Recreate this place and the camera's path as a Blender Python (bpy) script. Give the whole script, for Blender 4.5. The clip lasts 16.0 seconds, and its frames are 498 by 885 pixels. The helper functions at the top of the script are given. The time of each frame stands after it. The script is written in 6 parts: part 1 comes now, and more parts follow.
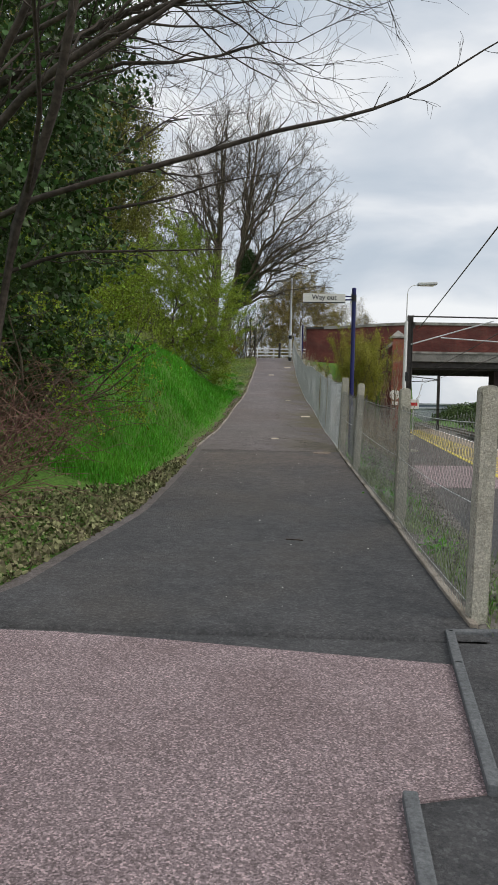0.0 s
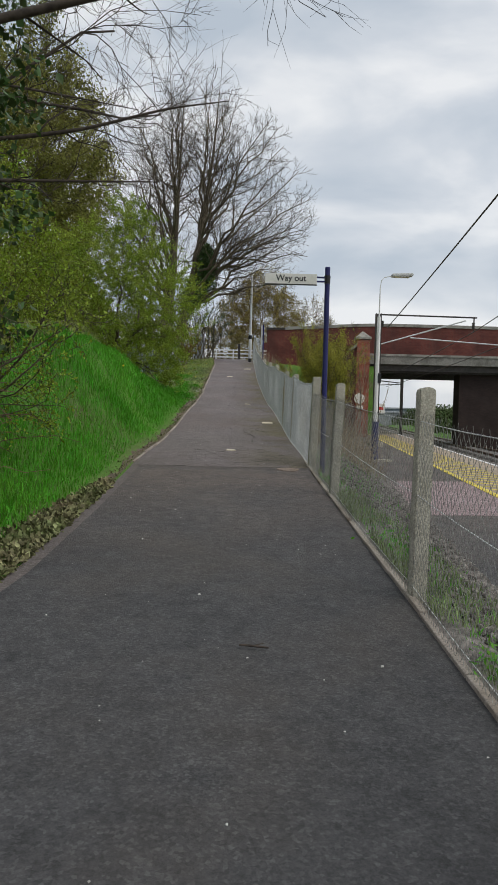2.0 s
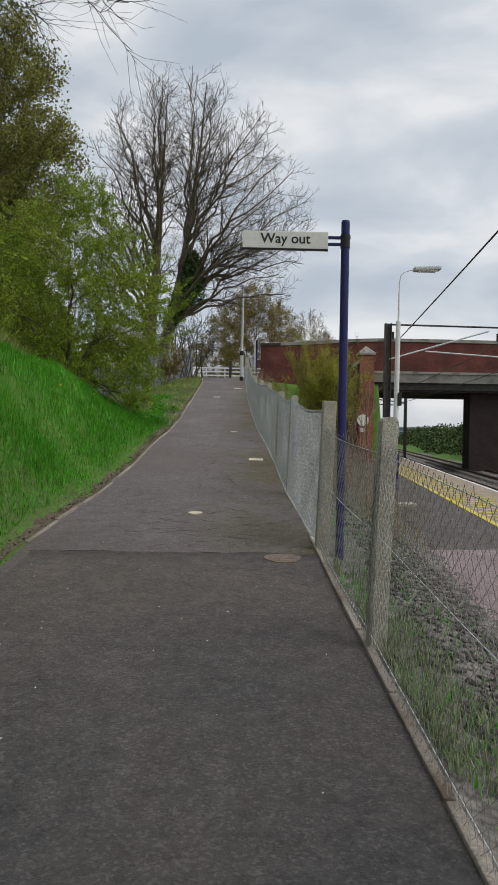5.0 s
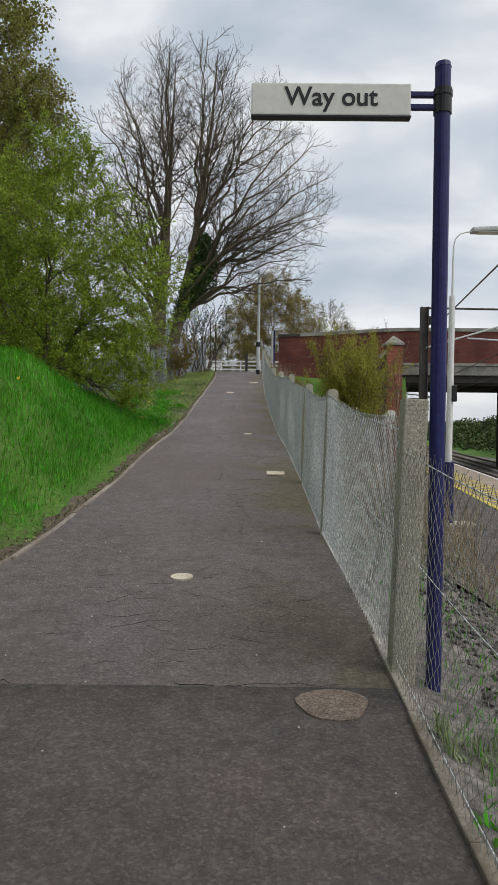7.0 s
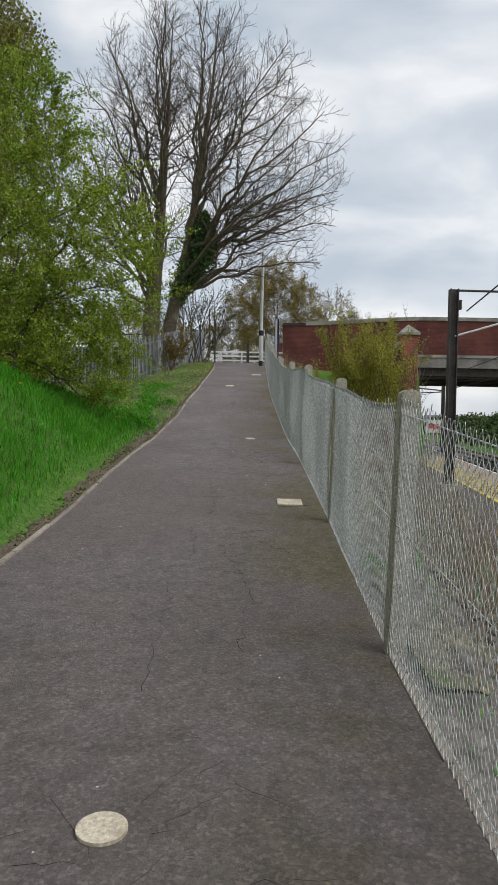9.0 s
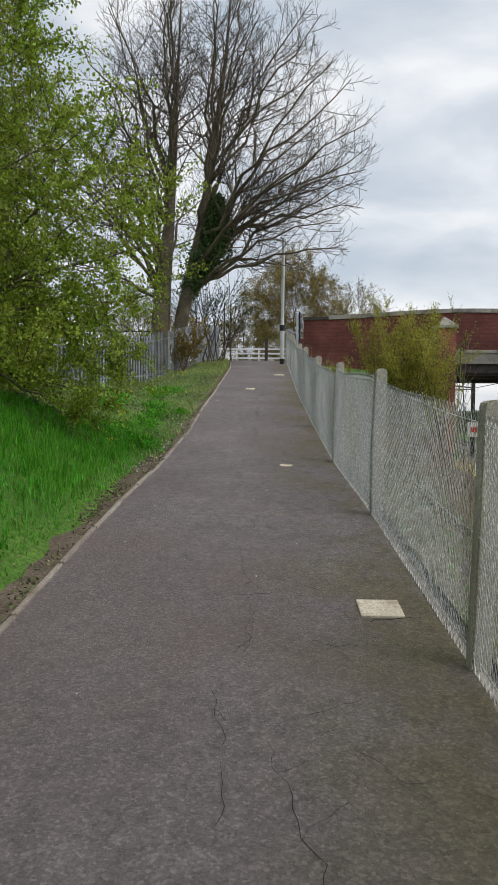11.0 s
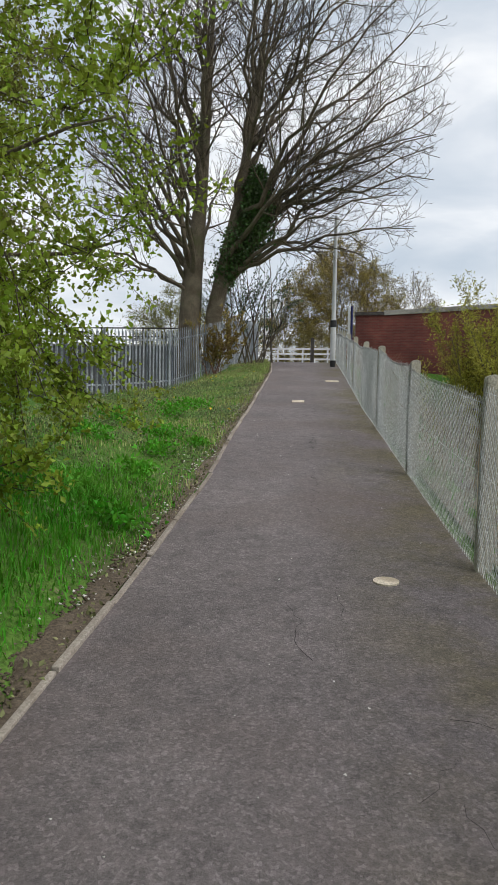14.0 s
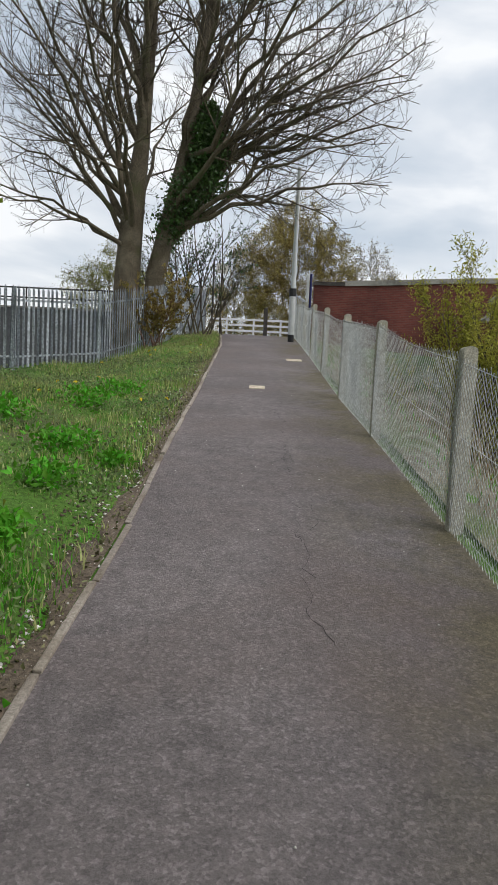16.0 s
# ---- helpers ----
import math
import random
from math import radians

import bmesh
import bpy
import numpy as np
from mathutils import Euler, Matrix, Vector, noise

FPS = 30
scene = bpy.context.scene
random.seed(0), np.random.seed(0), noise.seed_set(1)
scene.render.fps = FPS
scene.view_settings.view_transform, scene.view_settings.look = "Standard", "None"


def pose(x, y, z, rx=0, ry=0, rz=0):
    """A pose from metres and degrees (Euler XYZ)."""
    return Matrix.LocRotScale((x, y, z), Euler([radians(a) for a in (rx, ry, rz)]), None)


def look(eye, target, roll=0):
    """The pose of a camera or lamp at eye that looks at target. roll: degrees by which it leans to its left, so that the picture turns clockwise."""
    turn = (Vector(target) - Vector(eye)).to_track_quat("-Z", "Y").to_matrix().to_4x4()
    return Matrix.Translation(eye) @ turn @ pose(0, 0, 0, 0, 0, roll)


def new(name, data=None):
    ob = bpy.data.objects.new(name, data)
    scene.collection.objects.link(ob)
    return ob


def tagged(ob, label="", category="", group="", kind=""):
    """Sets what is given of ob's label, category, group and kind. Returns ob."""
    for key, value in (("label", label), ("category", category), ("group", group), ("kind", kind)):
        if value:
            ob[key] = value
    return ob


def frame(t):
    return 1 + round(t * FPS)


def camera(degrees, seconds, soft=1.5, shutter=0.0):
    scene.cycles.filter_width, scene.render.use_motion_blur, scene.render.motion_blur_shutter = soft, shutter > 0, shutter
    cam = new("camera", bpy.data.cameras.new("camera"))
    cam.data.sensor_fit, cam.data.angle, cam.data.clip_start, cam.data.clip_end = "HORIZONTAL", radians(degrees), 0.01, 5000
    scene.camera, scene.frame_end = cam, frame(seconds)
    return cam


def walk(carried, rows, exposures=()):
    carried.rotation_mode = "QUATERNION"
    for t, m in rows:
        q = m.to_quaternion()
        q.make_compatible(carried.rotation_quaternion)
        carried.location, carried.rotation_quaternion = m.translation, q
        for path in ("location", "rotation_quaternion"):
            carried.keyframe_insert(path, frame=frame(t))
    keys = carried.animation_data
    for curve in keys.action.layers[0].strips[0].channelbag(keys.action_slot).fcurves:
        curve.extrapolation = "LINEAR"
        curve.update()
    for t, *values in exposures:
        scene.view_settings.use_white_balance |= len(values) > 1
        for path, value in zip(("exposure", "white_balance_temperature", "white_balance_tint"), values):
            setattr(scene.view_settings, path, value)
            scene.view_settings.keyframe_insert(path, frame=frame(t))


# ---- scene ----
cam = camera(40.4, 16.0, soft=0.8)
PATH = [
    (0, (-1.289, -6.983, 1.151), (-1.372, -4.987, 1.056), 1.1),
    (0.5, (-1.28, -6.407, 1.182), (-1.326, -4.41, 1.088), 1.0),
    (1, (-1.322, -5.844, 1.239), (-1.353, -3.847, 1.141), 0.8),
    (1.5, (-1.229, -5.1, 1.223), (-1.185, -3.102, 1.136), 1.0),
    (2, (-1.223, -4.423, 1.204), (-1.189, -2.425, 1.121), 1.3),
    (2.5, (-1.153, -3.771, 1.25), (-1.11, -1.773, 1.167), 1.0),
    (3, (-1.09, -3.104, 1.269), (-1.056, -1.105, 1.212), 1.1),
    (3.5, (-1.041, -2.372, 1.324), (-0.988, -0.373, 1.284), 1.1),
    (6, (-0.837, 1.428, 1.579), (-0.832, 3.428, 1.553), 0.6),
    (6.5, (-0.87, 2.18, 1.612), (-0.906, 4.179, 1.58), 0.7),
    (7, (-0.816, 2.919, 1.668), (-0.826, 4.919, 1.626), 0.6),
    (7.5, (-0.85, 3.662, 1.698), (-0.867, 5.661, 1.648), 1.3),
    (8, (-0.818, 4.375, 1.752), (-0.82, 6.374, 1.694), 1.1),
    (10.5, (-1.116, 8.165, 2.109), (-1.159, 10.164, 2.037), 0.6),
    (11, (-1.189, 8.925, 2.202), (-1.241, 10.923, 2.126), 0.5),
    (11.5, (-1.189, 9.733, 2.258), (-1.242, 11.731, 2.185), 0.9),
    (12, (-1.233, 10.532, 2.334), (-1.299, 12.53, 2.263), 0.8),
    (12.5, (-1.249, 11.305, 2.416), (-1.287, 13.304, 2.352), 1.0),
    (13, (-1.367, 12.062, 2.474), (-1.456, 14.059, 2.404), 0.9),
    (13.5, (-1.409, 12.782, 2.568), (-1.48, 14.779, 2.495), 0.9),
    (14, (-1.487, 13.518, 2.653), (-1.653, 15.51, 2.575), 1.0),
    (14.5, (-1.514, 14.306, 2.752), (-1.611, 16.302, 2.665), 0.9),
    (15, (-1.55, 15.106, 2.815), (-1.647, 17.101, 2.717), 1.3),
    (15.5, (-1.655, 15.905, 2.904), (-1.658, 17.9, 2.767), 2.2),
    (16, (-1.769, 16.625, 2.96), (-1.766, 18.619, 2.801), 2.6),
]
walk(cam, [(t, look(e, g, r)) for t, e, g, r in PATH],
     exposures=[(0, 0.0), (1.5, -0.05), (3.5, -0.2), (6, -0.1), (8, -0.03), (11, 0.05), (13, 0.1), (14.5, 0.15), (16, 0.13)])


# ---- world, sun ----
def make_world():
    w = bpy.data.worlds.new("sky")
    scene.world = w
    w.use_nodes = True
    nt = w.node_tree
    nt.nodes.clear()
    out = nt.nodes.new("ShaderNodeOutputWorld")
    bg = nt.nodes.new("ShaderNodeBackground")
    sky = nt.nodes.new("ShaderNodeTexSky")
    sky.sky_type, sky.sun_disc = "NISHITA", False
    sky.sun_elevation, sky.sun_rotation = radians(48), radians(60)
    sky.air_density, sky.dust_density = 1.0, 2.0
    gain = nt.nodes.new("ShaderNodeVectorMath")
    gain.operation = "SCALE"
    gain.inputs["Scale"].default_value = 0.07
    nt.links.new(sky.outputs[0], gain.inputs[0])
    tc = nt.nodes.new("ShaderNodeTexCoord")
    mp = nt.nodes.new("ShaderNodeMapping")
    mp.inputs["Scale"].default_value = (1.6, 1.6, 4.2)
    mp.inputs["Location"].default_value = (0.35, 0.1, 0.55)
    n1 = nt.nodes.new("ShaderNodeTexNoise")
    n1.inputs["Scale"].default_value, n1.inputs["Detail"].default_value = 1.9, 6
    n1.inputs["Roughness"].default_value = 0.47
    n1.inputs["Distortion"].default_value = 0.3
    ramp = nt.nodes.new("ShaderNodeValToRGB")
    e = ramp.color_ramp.elements
    e[0].position, e[0].color = 0.37, (0.53, 0.60, 0.68, 1)
    e[1].position, e[1].color = 0.60, (0.92, 0.935, 0.95, 1)
    e.new(0.5).color = (0.70, 0.745, 0.80, 1)
    mix = nt.nodes.new("ShaderNodeMix")
    mix.data_type = "RGBA"
    mix.inputs[0].default_value = 0.86
    nt.links.new(tc.outputs["Generated"], mp.inputs[0])
    nt.links.new(mp.outputs[0], n1.inputs["Vector"])
    nt.links.new(n1.outputs[0], ramp.inputs[0])
    nt.links.new(gain.outputs[0], mix.inputs[6])
    nt.links.new(ramp.outputs[0], mix.inputs[7])
    nt.links.new(mix.outputs[2], bg.inputs[0])
    bg.inputs[1].default_value = SKY
    nt.links.new(bg.outputs[0], out.inputs[0])
    sun = bpy.data.lights.new("sun", "SUN")
    sun.energy, sun.angle, sun.color = SUN, radians(35), (1.0, 0.95, 0.87)
    ob = new("sun", sun)
    ob.matrix_world = look((20, -11, 25), (0, 0, 0))


SKY, SUN = 1.06, 1.5
make_world()


# ---- materials ----
def mat(name, c1, c2, scale=8.0, rough=0.8, metal=0.0, bump=0.0, fine=60.0, stain=None, stain_scale=0.6,
        stain_at=(0.5, 0.65), island=0.0, obj_random=0.0, fine_amount=0.35, trans=0.0, moss=False, pit=False, pebble=None, worn=None):
    """Two-scale procedural surface: a broad mottle between c1 and c2, fine grain, optional stains, optional variation per piece."""
    m = bpy.data.materials.new(name)
    m.use_nodes = True
    nt = m.node_tree
    b = nt.nodes["Principled BSDF"]
    tc = nt.nodes.new("ShaderNodeTexCoord")
    geo = nt.nodes.new("ShaderNodeNewGeometry")
    n1 = nt.nodes.new("ShaderNodeTexNoise")
    n1.inputs["Scale"].default_value, n1.inputs["Detail"].default_value = scale, 5
    n2 = nt.nodes.new("ShaderNodeTexNoise")
    n2.inputs["Scale"].default_value, n2.inputs["Detail"].default_value = fine, 6 if bump else 3
    n2.inputs["Roughness"].default_value = 0.72 if bump else 0.5
    for n in (n1, n2):
        nt.links.new(geo.outputs["Position"], n.inputs["Vector"])
    r1 = nt.nodes.new("ShaderNodeValToRGB")
    r1.color_ramp.elements[0].position, r1.color_ramp.elements[0].color = 0.3, (*c1, 1)
    r1.color_ramp.elements[1].position, r1.color_ramp.elements[1].color = 0.7, (*c2, 1)
    nt.links.new(n1.outputs[0], r1.inputs[0])
    col = r1.outputs[0]

    def blend(kind, a, bsock, fac):
        x = nt.nodes.new("ShaderNodeMix")
        x.data_type, x.blend_type = "RGBA", kind
        if isinstance(fac, float):
            x.inputs[0].default_value = fac
        else:
            nt.links.new(fac, x.inputs[0])
        nt.links.new(a, x.inputs[6])
        if isinstance(bsock, tuple):
            x.inputs[7].default_value = bsock
        else:
            nt.links.new(bsock, x.inputs[7])
        return x.outputs[2]

    r2 = nt.nodes.new("ShaderNodeValToRGB")
    lo = 1 - fine_amount
    r2.color_ramp.elements[0].position, r2.color_ramp.elements[0].color = 0.35, (lo, lo, lo, 1)
    r2.color_ramp.elements[1].position, r2.color_ramp.elements[1].color = 0.68, (1 + fine_amount,) * 3 + (1,)
    nt.links.new(n2.outputs[0], r2.inputs[0])
    col = blend("MULTIPLY", col, r2.outputs[0], 1.0)
    if pit:
        n6 = nt.nodes.new("ShaderNodeTexNoise")
        n6.inputs["Scale"].default_value, n6.inputs["Detail"].default_value, n6.inputs["Roughness"].default_value = 8.0, 10, 0.84
        nt.links.new(geo.outputs["Position"], n6.inputs["Vector"])
        r6 = nt.nodes.new("ShaderNodeValToRGB")
        r6.color_ramp.elements[0].position, r6.color_ramp.elements[0].color = 0.36, (0.74, 0.74, 0.74, 1)
        r6.color_ramp.elements[1].position, r6.color_ramp.elements[1].color = 0.62, (1.3, 1.28, 1.28, 1)
        nt.links.new(n6.outputs[0], r6.inputs[0])
        col = blend("MULTIPLY", col, r6.outputs[0], 1.0)
    if stain:
        n3 = nt.nodes.new("ShaderNodeTexNoise")
        n3.inputs["Scale"].default_value, n3.inputs["Detail"].default_value = stain_scale, 6
        n3.inputs["Roughness"].default_value = 0.65
        nt.links.new(geo.outputs["Position"], n3.inputs["Vector"])
        r3 = nt.nodes.new("ShaderNodeValToRGB")
        r3.color_ramp.elements[0].position, r3.color_ramp.elements[1].position = stain_at
        nt.links.new(n3.outputs[0], r3.inputs[0])
        col = blend("MIX", col, (*stain, 1), r3.outputs[0])
    if worn:
        sy = nt.nodes.new("ShaderNodeSeparateXYZ")
        nt.links.new(geo.outputs["Position"], sy.inputs[0])
        wr = nt.nodes.new("ShaderNodeMapRange")
        for k, v in enumerate((worn[0], worn[1], 0.0, 0.8)):
            wr.inputs[k + 1].default_value = v
        nt.links.new(sy.outputs[1], wr.inputs[0])
        n7 = nt.nodes.new("ShaderNodeTexNoise")
        n7.inputs["Scale"].default_value, n7.inputs["Detail"].default_value, n7.inputs["Roughness"].default_value = 1.3, 8, 0.75
        nt.links.new(geo.outputs["Position"], n7.inputs["Vector"])
        r7 = nt.nodes.new("ShaderNodeValToRGB")
        r7.color_ramp.elements[0].position, r7.color_ramp.elements[1].position = 0.25, 0.6
        nt.links.new(n7.outputs[0], r7.inputs[0])
        m7 = nt.nodes.new("ShaderNodeMath")
        m7.operation = "MULTIPLY"
        nt.links.new(wr.outputs[0], m7.inputs[0])
        nt.links.new(r7.outputs[0], m7.inputs[1])
        sp7 = blend("MULTIPLY", r6.outputs[0] if pit else r2.outputs[0], (*worn[2], 1), 1.0)
        col = blend("MIX", col, sp7, m7.outputs[0])
    if moss:
        sp = nt.nodes.new("ShaderNodeSeparateXYZ")
        nt.links.new(geo.outputs["Position"], sp.inputs[0])
        band = nt.nodes.new("ShaderNodeMapRange")
        for k, v in enumerate((-1.4, -0.35, 0.0, 0.85)):
            band.inputs[k + 1].default_value = v
        nt.links.new(sp.outputs[0], band.inputs[0])
        n4 = nt.nodes.new("ShaderNodeTexNoise")
        n4.inputs["Scale"].default_value, n4.inputs["Detail"].default_value, n4.inputs["Roughness"].default_value = 0.9, 7, 0.7
        nt.links.new(geo.outputs["Position"], n4.inputs["Vector"])
        r4 = nt.nodes.new("ShaderNodeValToRGB")
        r4.color_ramp.elements[0].position, r4.color_ramp.elements[1].position = 0.4, 0.58
        nt.links.new(n4.outputs[0], r4.inputs[0])
        mm = nt.nodes.new("ShaderNodeMath")
        mm.operation = "MULTIPLY"
        nt.links.new(band.outputs[0], mm.inputs[0])
        nt.links.new(r4.outputs[0], mm.inputs[1])
        col = blend("MIX", col, blend("MULTIPLY", r6.outputs[0], (0.15, 0.132, 0.075, 1), 1.0), mm.outputs[0])
        old = nt.nodes.new("ShaderNodeMapRange")
        for k, v in enumerate((6.0, 14.0, 0.65, 0.0)):
            old.inputs[k + 1].default_value = v
        nt.links.new(sp.outputs[1], old.inputs[0])
        n5 = nt.nodes.new("ShaderNodeTexNoise")
        n5.inputs["Scale"].default_value, n5.inputs["Detail"].default_value, n5.inputs["Roughness"].default_value = 0.7, 7, 0.7
        nt.links.new(geo.outputs["Position"], n5.inputs["Vector"])
        r5 = nt.nodes.new("ShaderNodeValToRGB")
        r5.color_ramp.elements[0].position, r5.color_ramp.elements[1].position = 0.34, 0.58
        nt.links.new(n5.outputs[0], r5.inputs[0])
        m5 = nt.nodes.new("ShaderNodeMath")
        m5.operation = "MULTIPLY"
        nt.links.new(old.outputs[0], m5.inputs[0])
        nt.links.new(r5.outputs[0], m5.inputs[1])
        col = blend("MIX", col, blend("MULTIPLY", r6.outputs[0], (0.13, 0.115, 0.1, 1), 1.0), m5.outputs[0])
    if pebble:
        vo = nt.nodes.new("ShaderNodeTexVoronoi")
        vo.inputs["Scale"].default_value = pebble[0]
        nt.links.new(geo.outputs["Position"], vo.inputs["Vector"])
        sv = nt.nodes.new("ShaderNodeSeparateColor")
        nt.links.new(vo.outputs["Color"], sv.inputs[0])
        rv = nt.nodes.new("ShaderNodeValToRGB")
        a = pebble[1]
        rv.color_ramp.elements[0].position, rv.color_ramp.elements[0].color = 0.05, (1 - a, 1 - a, 1 - a, 1)
        rv.color_ramp.elements[1].position, rv.color_ramp.elements[1].color = 0.97, (1 + 1.6 * a,) * 3 + (1,)
        rv.color_ramp.elements.new(0.75).color = (1 + 0.15 * a,) * 3 + (1,)
        nt.links.new(sv.outputs[0], rv.inputs[0])
        col = blend("MULTIPLY", col, rv.outputs[0], 1.0)
    for amount, node, sock in ((island, geo, "Random Per Island"), (obj_random, None, "Random")):
        if amount:
            src = node or nt.nodes.new("ShaderNodeObjectInfo")
            mr = nt.nodes.new("ShaderNodeMapRange")
            mr.inputs[3].default_value, mr.inputs[4].default_value = 1 - amount, 1 + amount
            nt.links.new(src.outputs[sock], mr.inputs[0])
            hs = nt.nodes.new("ShaderNodeHueSaturation")
            nt.links.new(mr.outputs[0], hs.inputs["Value"])
            mh = nt.nodes.new("ShaderNodeMapRange")
            mh.inputs[3].default_value, mh.inputs[4].default_value = 0.5 - amount * 0.04, 0.5 + amount * 0.04
            nt.links.new(src.outputs[sock], mh.inputs[0])
            nt.links.new(mh.outputs[0], hs.inputs["Hue"])
            nt.links.new(col, hs.inputs["Color"])
            col = hs.outputs[0]
    nt.links.new(col, b.inputs["Base Color"])
    b.inputs["Roughness"].default_value, b.inputs["Metallic"].default_value = rough, metal
    b.inputs["Specular IOR Level"].default_value = 0.3
    if bump:
        bp = nt.nodes.new("ShaderNodeBump")
        bp.inputs["Strength"].default_value, bp.inputs["Distance"].default_value = bump, 0.02
        nt.links.new(n2.outputs[0], bp.inputs["Height"])
        nt.links.new(bp.outputs[0], b.inputs["Normal"])
    if trans:
        tr = nt.nodes.new("ShaderNodeBsdfTranslucent")
        nt.links.new(col, tr.inputs["Color"])
        ms = nt.nodes.new("ShaderNodeMixShader")
        ms.inputs[0].default_value = trans
        nt.links.new(b.outputs[0], ms.inputs[1])
        nt.links.new(tr.outputs[0], ms.inputs[2])
        nt.links.new(ms.outputs[0], nt.nodes["Material Output"].inputs[0])
    return m


def brick_mat(name, c1, c2, mortar):
    m = bpy.data.materials.new(name)
    m.use_nodes = True
    nt = m.node_tree
    b = nt.nodes["Principled BSDF"]
    geo = nt.nodes.new("ShaderNodeNewGeometry")
    sep = nt.nodes.new("ShaderNodeSeparateXYZ")
    add = nt.nodes.new("ShaderNodeMath")
    com = nt.nodes.new("ShaderNodeCombineXYZ")
    br = nt.nodes.new("ShaderNodeTexBrick")
    nt.links.new(geo.outputs["Position"], sep.inputs[0])
    nt.links.new(sep.outputs[0], add.inputs[0])
    nt.links.new(sep.outputs[1], add.inputs[1])
    nt.links.new(add.outputs[0], com.inputs[0])
    nt.links.new(sep.outputs[2], com.inputs[1])
    nt.links.new(com.outputs[0], br.inputs["Vector"])
    br.inputs["Scale"].default_value = 1.0
    br.inputs["Brick Width"].default_value, br.inputs["Row Height"].default_value = 0.225, 0.075
    br.inputs["Mortar Size"].default_value = 0.006
    for k, c in (("Color1", c1), ("Color2", c2), ("Mortar", mortar)):
        br.inputs[k].default_value = (*c, 1)
    n = nt.nodes.new("ShaderNodeTexNoise")
    n.inputs["Scale"].default_value, n.inputs["Detail"].default_value = 0.9, 7
    nt.links.new(geo.outputs["Position"], n.inputs["Vector"])
    r = nt.nodes.new("ShaderNodeValToRGB")
    r.color_ramp.elements[0].position, r.color_ramp.elements[0].color = 0.3, (0.6, 0.55, 0.55, 1)
    r.color_ramp.elements[1].position, r.color_ramp.elements[1].color = 0.7, (1.2, 1.15, 1.1, 1)
    nt.links.new(n.outputs[0], r.inputs[0])
    x = nt.nodes.new("ShaderNodeMix")
    x.data_type, x.blend_type = "RGBA", "MULTIPLY"
    x.inputs[0].default_value = 1
    nt.links.new(br.outputs[0], x.inputs[6])
    nt.links.new(r.outputs[0], x.inputs[7])
    nt.links.new(x.outputs[2], b.inputs["Base Color"])
    b.inputs["Roughness"].default_value = 0.9
    bp = nt.nodes.new("ShaderNodeBump")
    bp.inputs["Strength"].default_value, bp.inputs["Distance"].default_value = 0.5, 0.01
    nt.links.new(br.outputs["Fac"], bp.inputs["Height"])
    bp.invert = True
    nt.links.new(bp.outputs[0], b.inputs["Normal"])
    return m


ASPHALT = mat("asphalt", (0.168, 0.15, 0.151), (0.228, 0.202, 0.202), 0.8, 0.9, bump=0.8, fine=95, fine_amount=0.22, pit=True, pebble=(75, 0.2),
              stain=(0.185, 0.152, 0.145), stain_scale=0.5, stain_at=(0.46, 0.7), moss=True)
ASPHALT_DARK = mat("asphalt_dark", (0.078, 0.079, 0.082), (0.104, 0.104, 0.106), 1.0, 0.9, bump=0.8, fine=95, fine_amount=0.22, pit=True, pebble=(75, 0.2), worn=(0.5, 5.6, (0.168, 0.138, 0.122)),
                   stain=(0.106, 0.095, 0.086), stain_scale=0.55, stain_at=(0.46, 0.75))
PINK = mat("pink_surfacing", (0.33, 0.25, 0.255), (0.405, 0.315, 0.32), 2.0, 0.9, bump=0.8, fine=110, fine_amount=0.45, pebble=(150, 0.5),
           stain=(0.28, 0.21, 0.21), stain_scale=0.8)
SOIL = mat("soil_grass", (0.06, 0.155, 0.018), (0.12, 0.22, 0.04), 0.9, 0.95, bump=1.0, fine=25, fine_amount=0.5,
           stain=(0.13, 0.105, 0.07), stain_scale=0.35, stain_at=(0.56, 0.7))
GRASS = mat("grass_blade", (0.075, 0.30, 0.016), (0.145, 0.43, 0.035), 0.7, 0.6, island=0.35, fine=9, fine_amount=0.25, trans=0.35,
            stain=(0.2, 0.34, 0.07), stain_scale=0.35, stain_at=(0.58, 0.78))
DRYGRASS = mat("dry_meadow_blade", (0.29, 0.34, 0.10), (0.46, 0.465, 0.21), 0.8, 0.7, island=0.4, fine=9, fine_amount=0.3, trans=0.3)
LITTER = mat("leaf_litter", (0.12, 0.16, 0.05), (0.26, 0.22, 0.13), 1.2, 0.8, island=0.5, fine=14, fine_amount=0.4)
HERB = mat("grey_green_herb", (0.13, 0.19, 0.07), (0.25, 0.31, 0.14), 1.1, 0.7, island=0.4, fine=9, fine_amount=0.3, trans=0.25)
HAW = mat("hawthorn_leaf", (0.18, 0.275, 0.02), (0.345, 0.42, 0.055), 1.1, 0.5, island=0.45, fine=6, fine_amount=0.2, trans=0.4)
LARCH = mat("spring_leaf", (0.165, 0.175, 0.035), (0.27, 0.26, 0.07), 0.5, 0.6, island=0.35, fine=6, fine_amount=0.2, trans=0.4)
IVY = mat("ivy_leaf", (0.04, 0.085, 0.022), (0.09, 0.15, 0.045), 0.9, 0.35, island=0.5, fine=6, fine_amount=0.3, trans=0.12)
BUD = mat("brown_bud", (0.23, 0.165, 0.05), (0.35, 0.285, 0.085), 0.5, 0.7, island=0.4, fine=6, fine_amount=0.2, trans=0.25)
WILLOW = mat("willow_leaf", (0.30, 0.315, 0.03), (0.45, 0.42, 0.075), 0.8, 0.6, island=0.35, fine=6, fine_amount=0.2, trans=0.35)
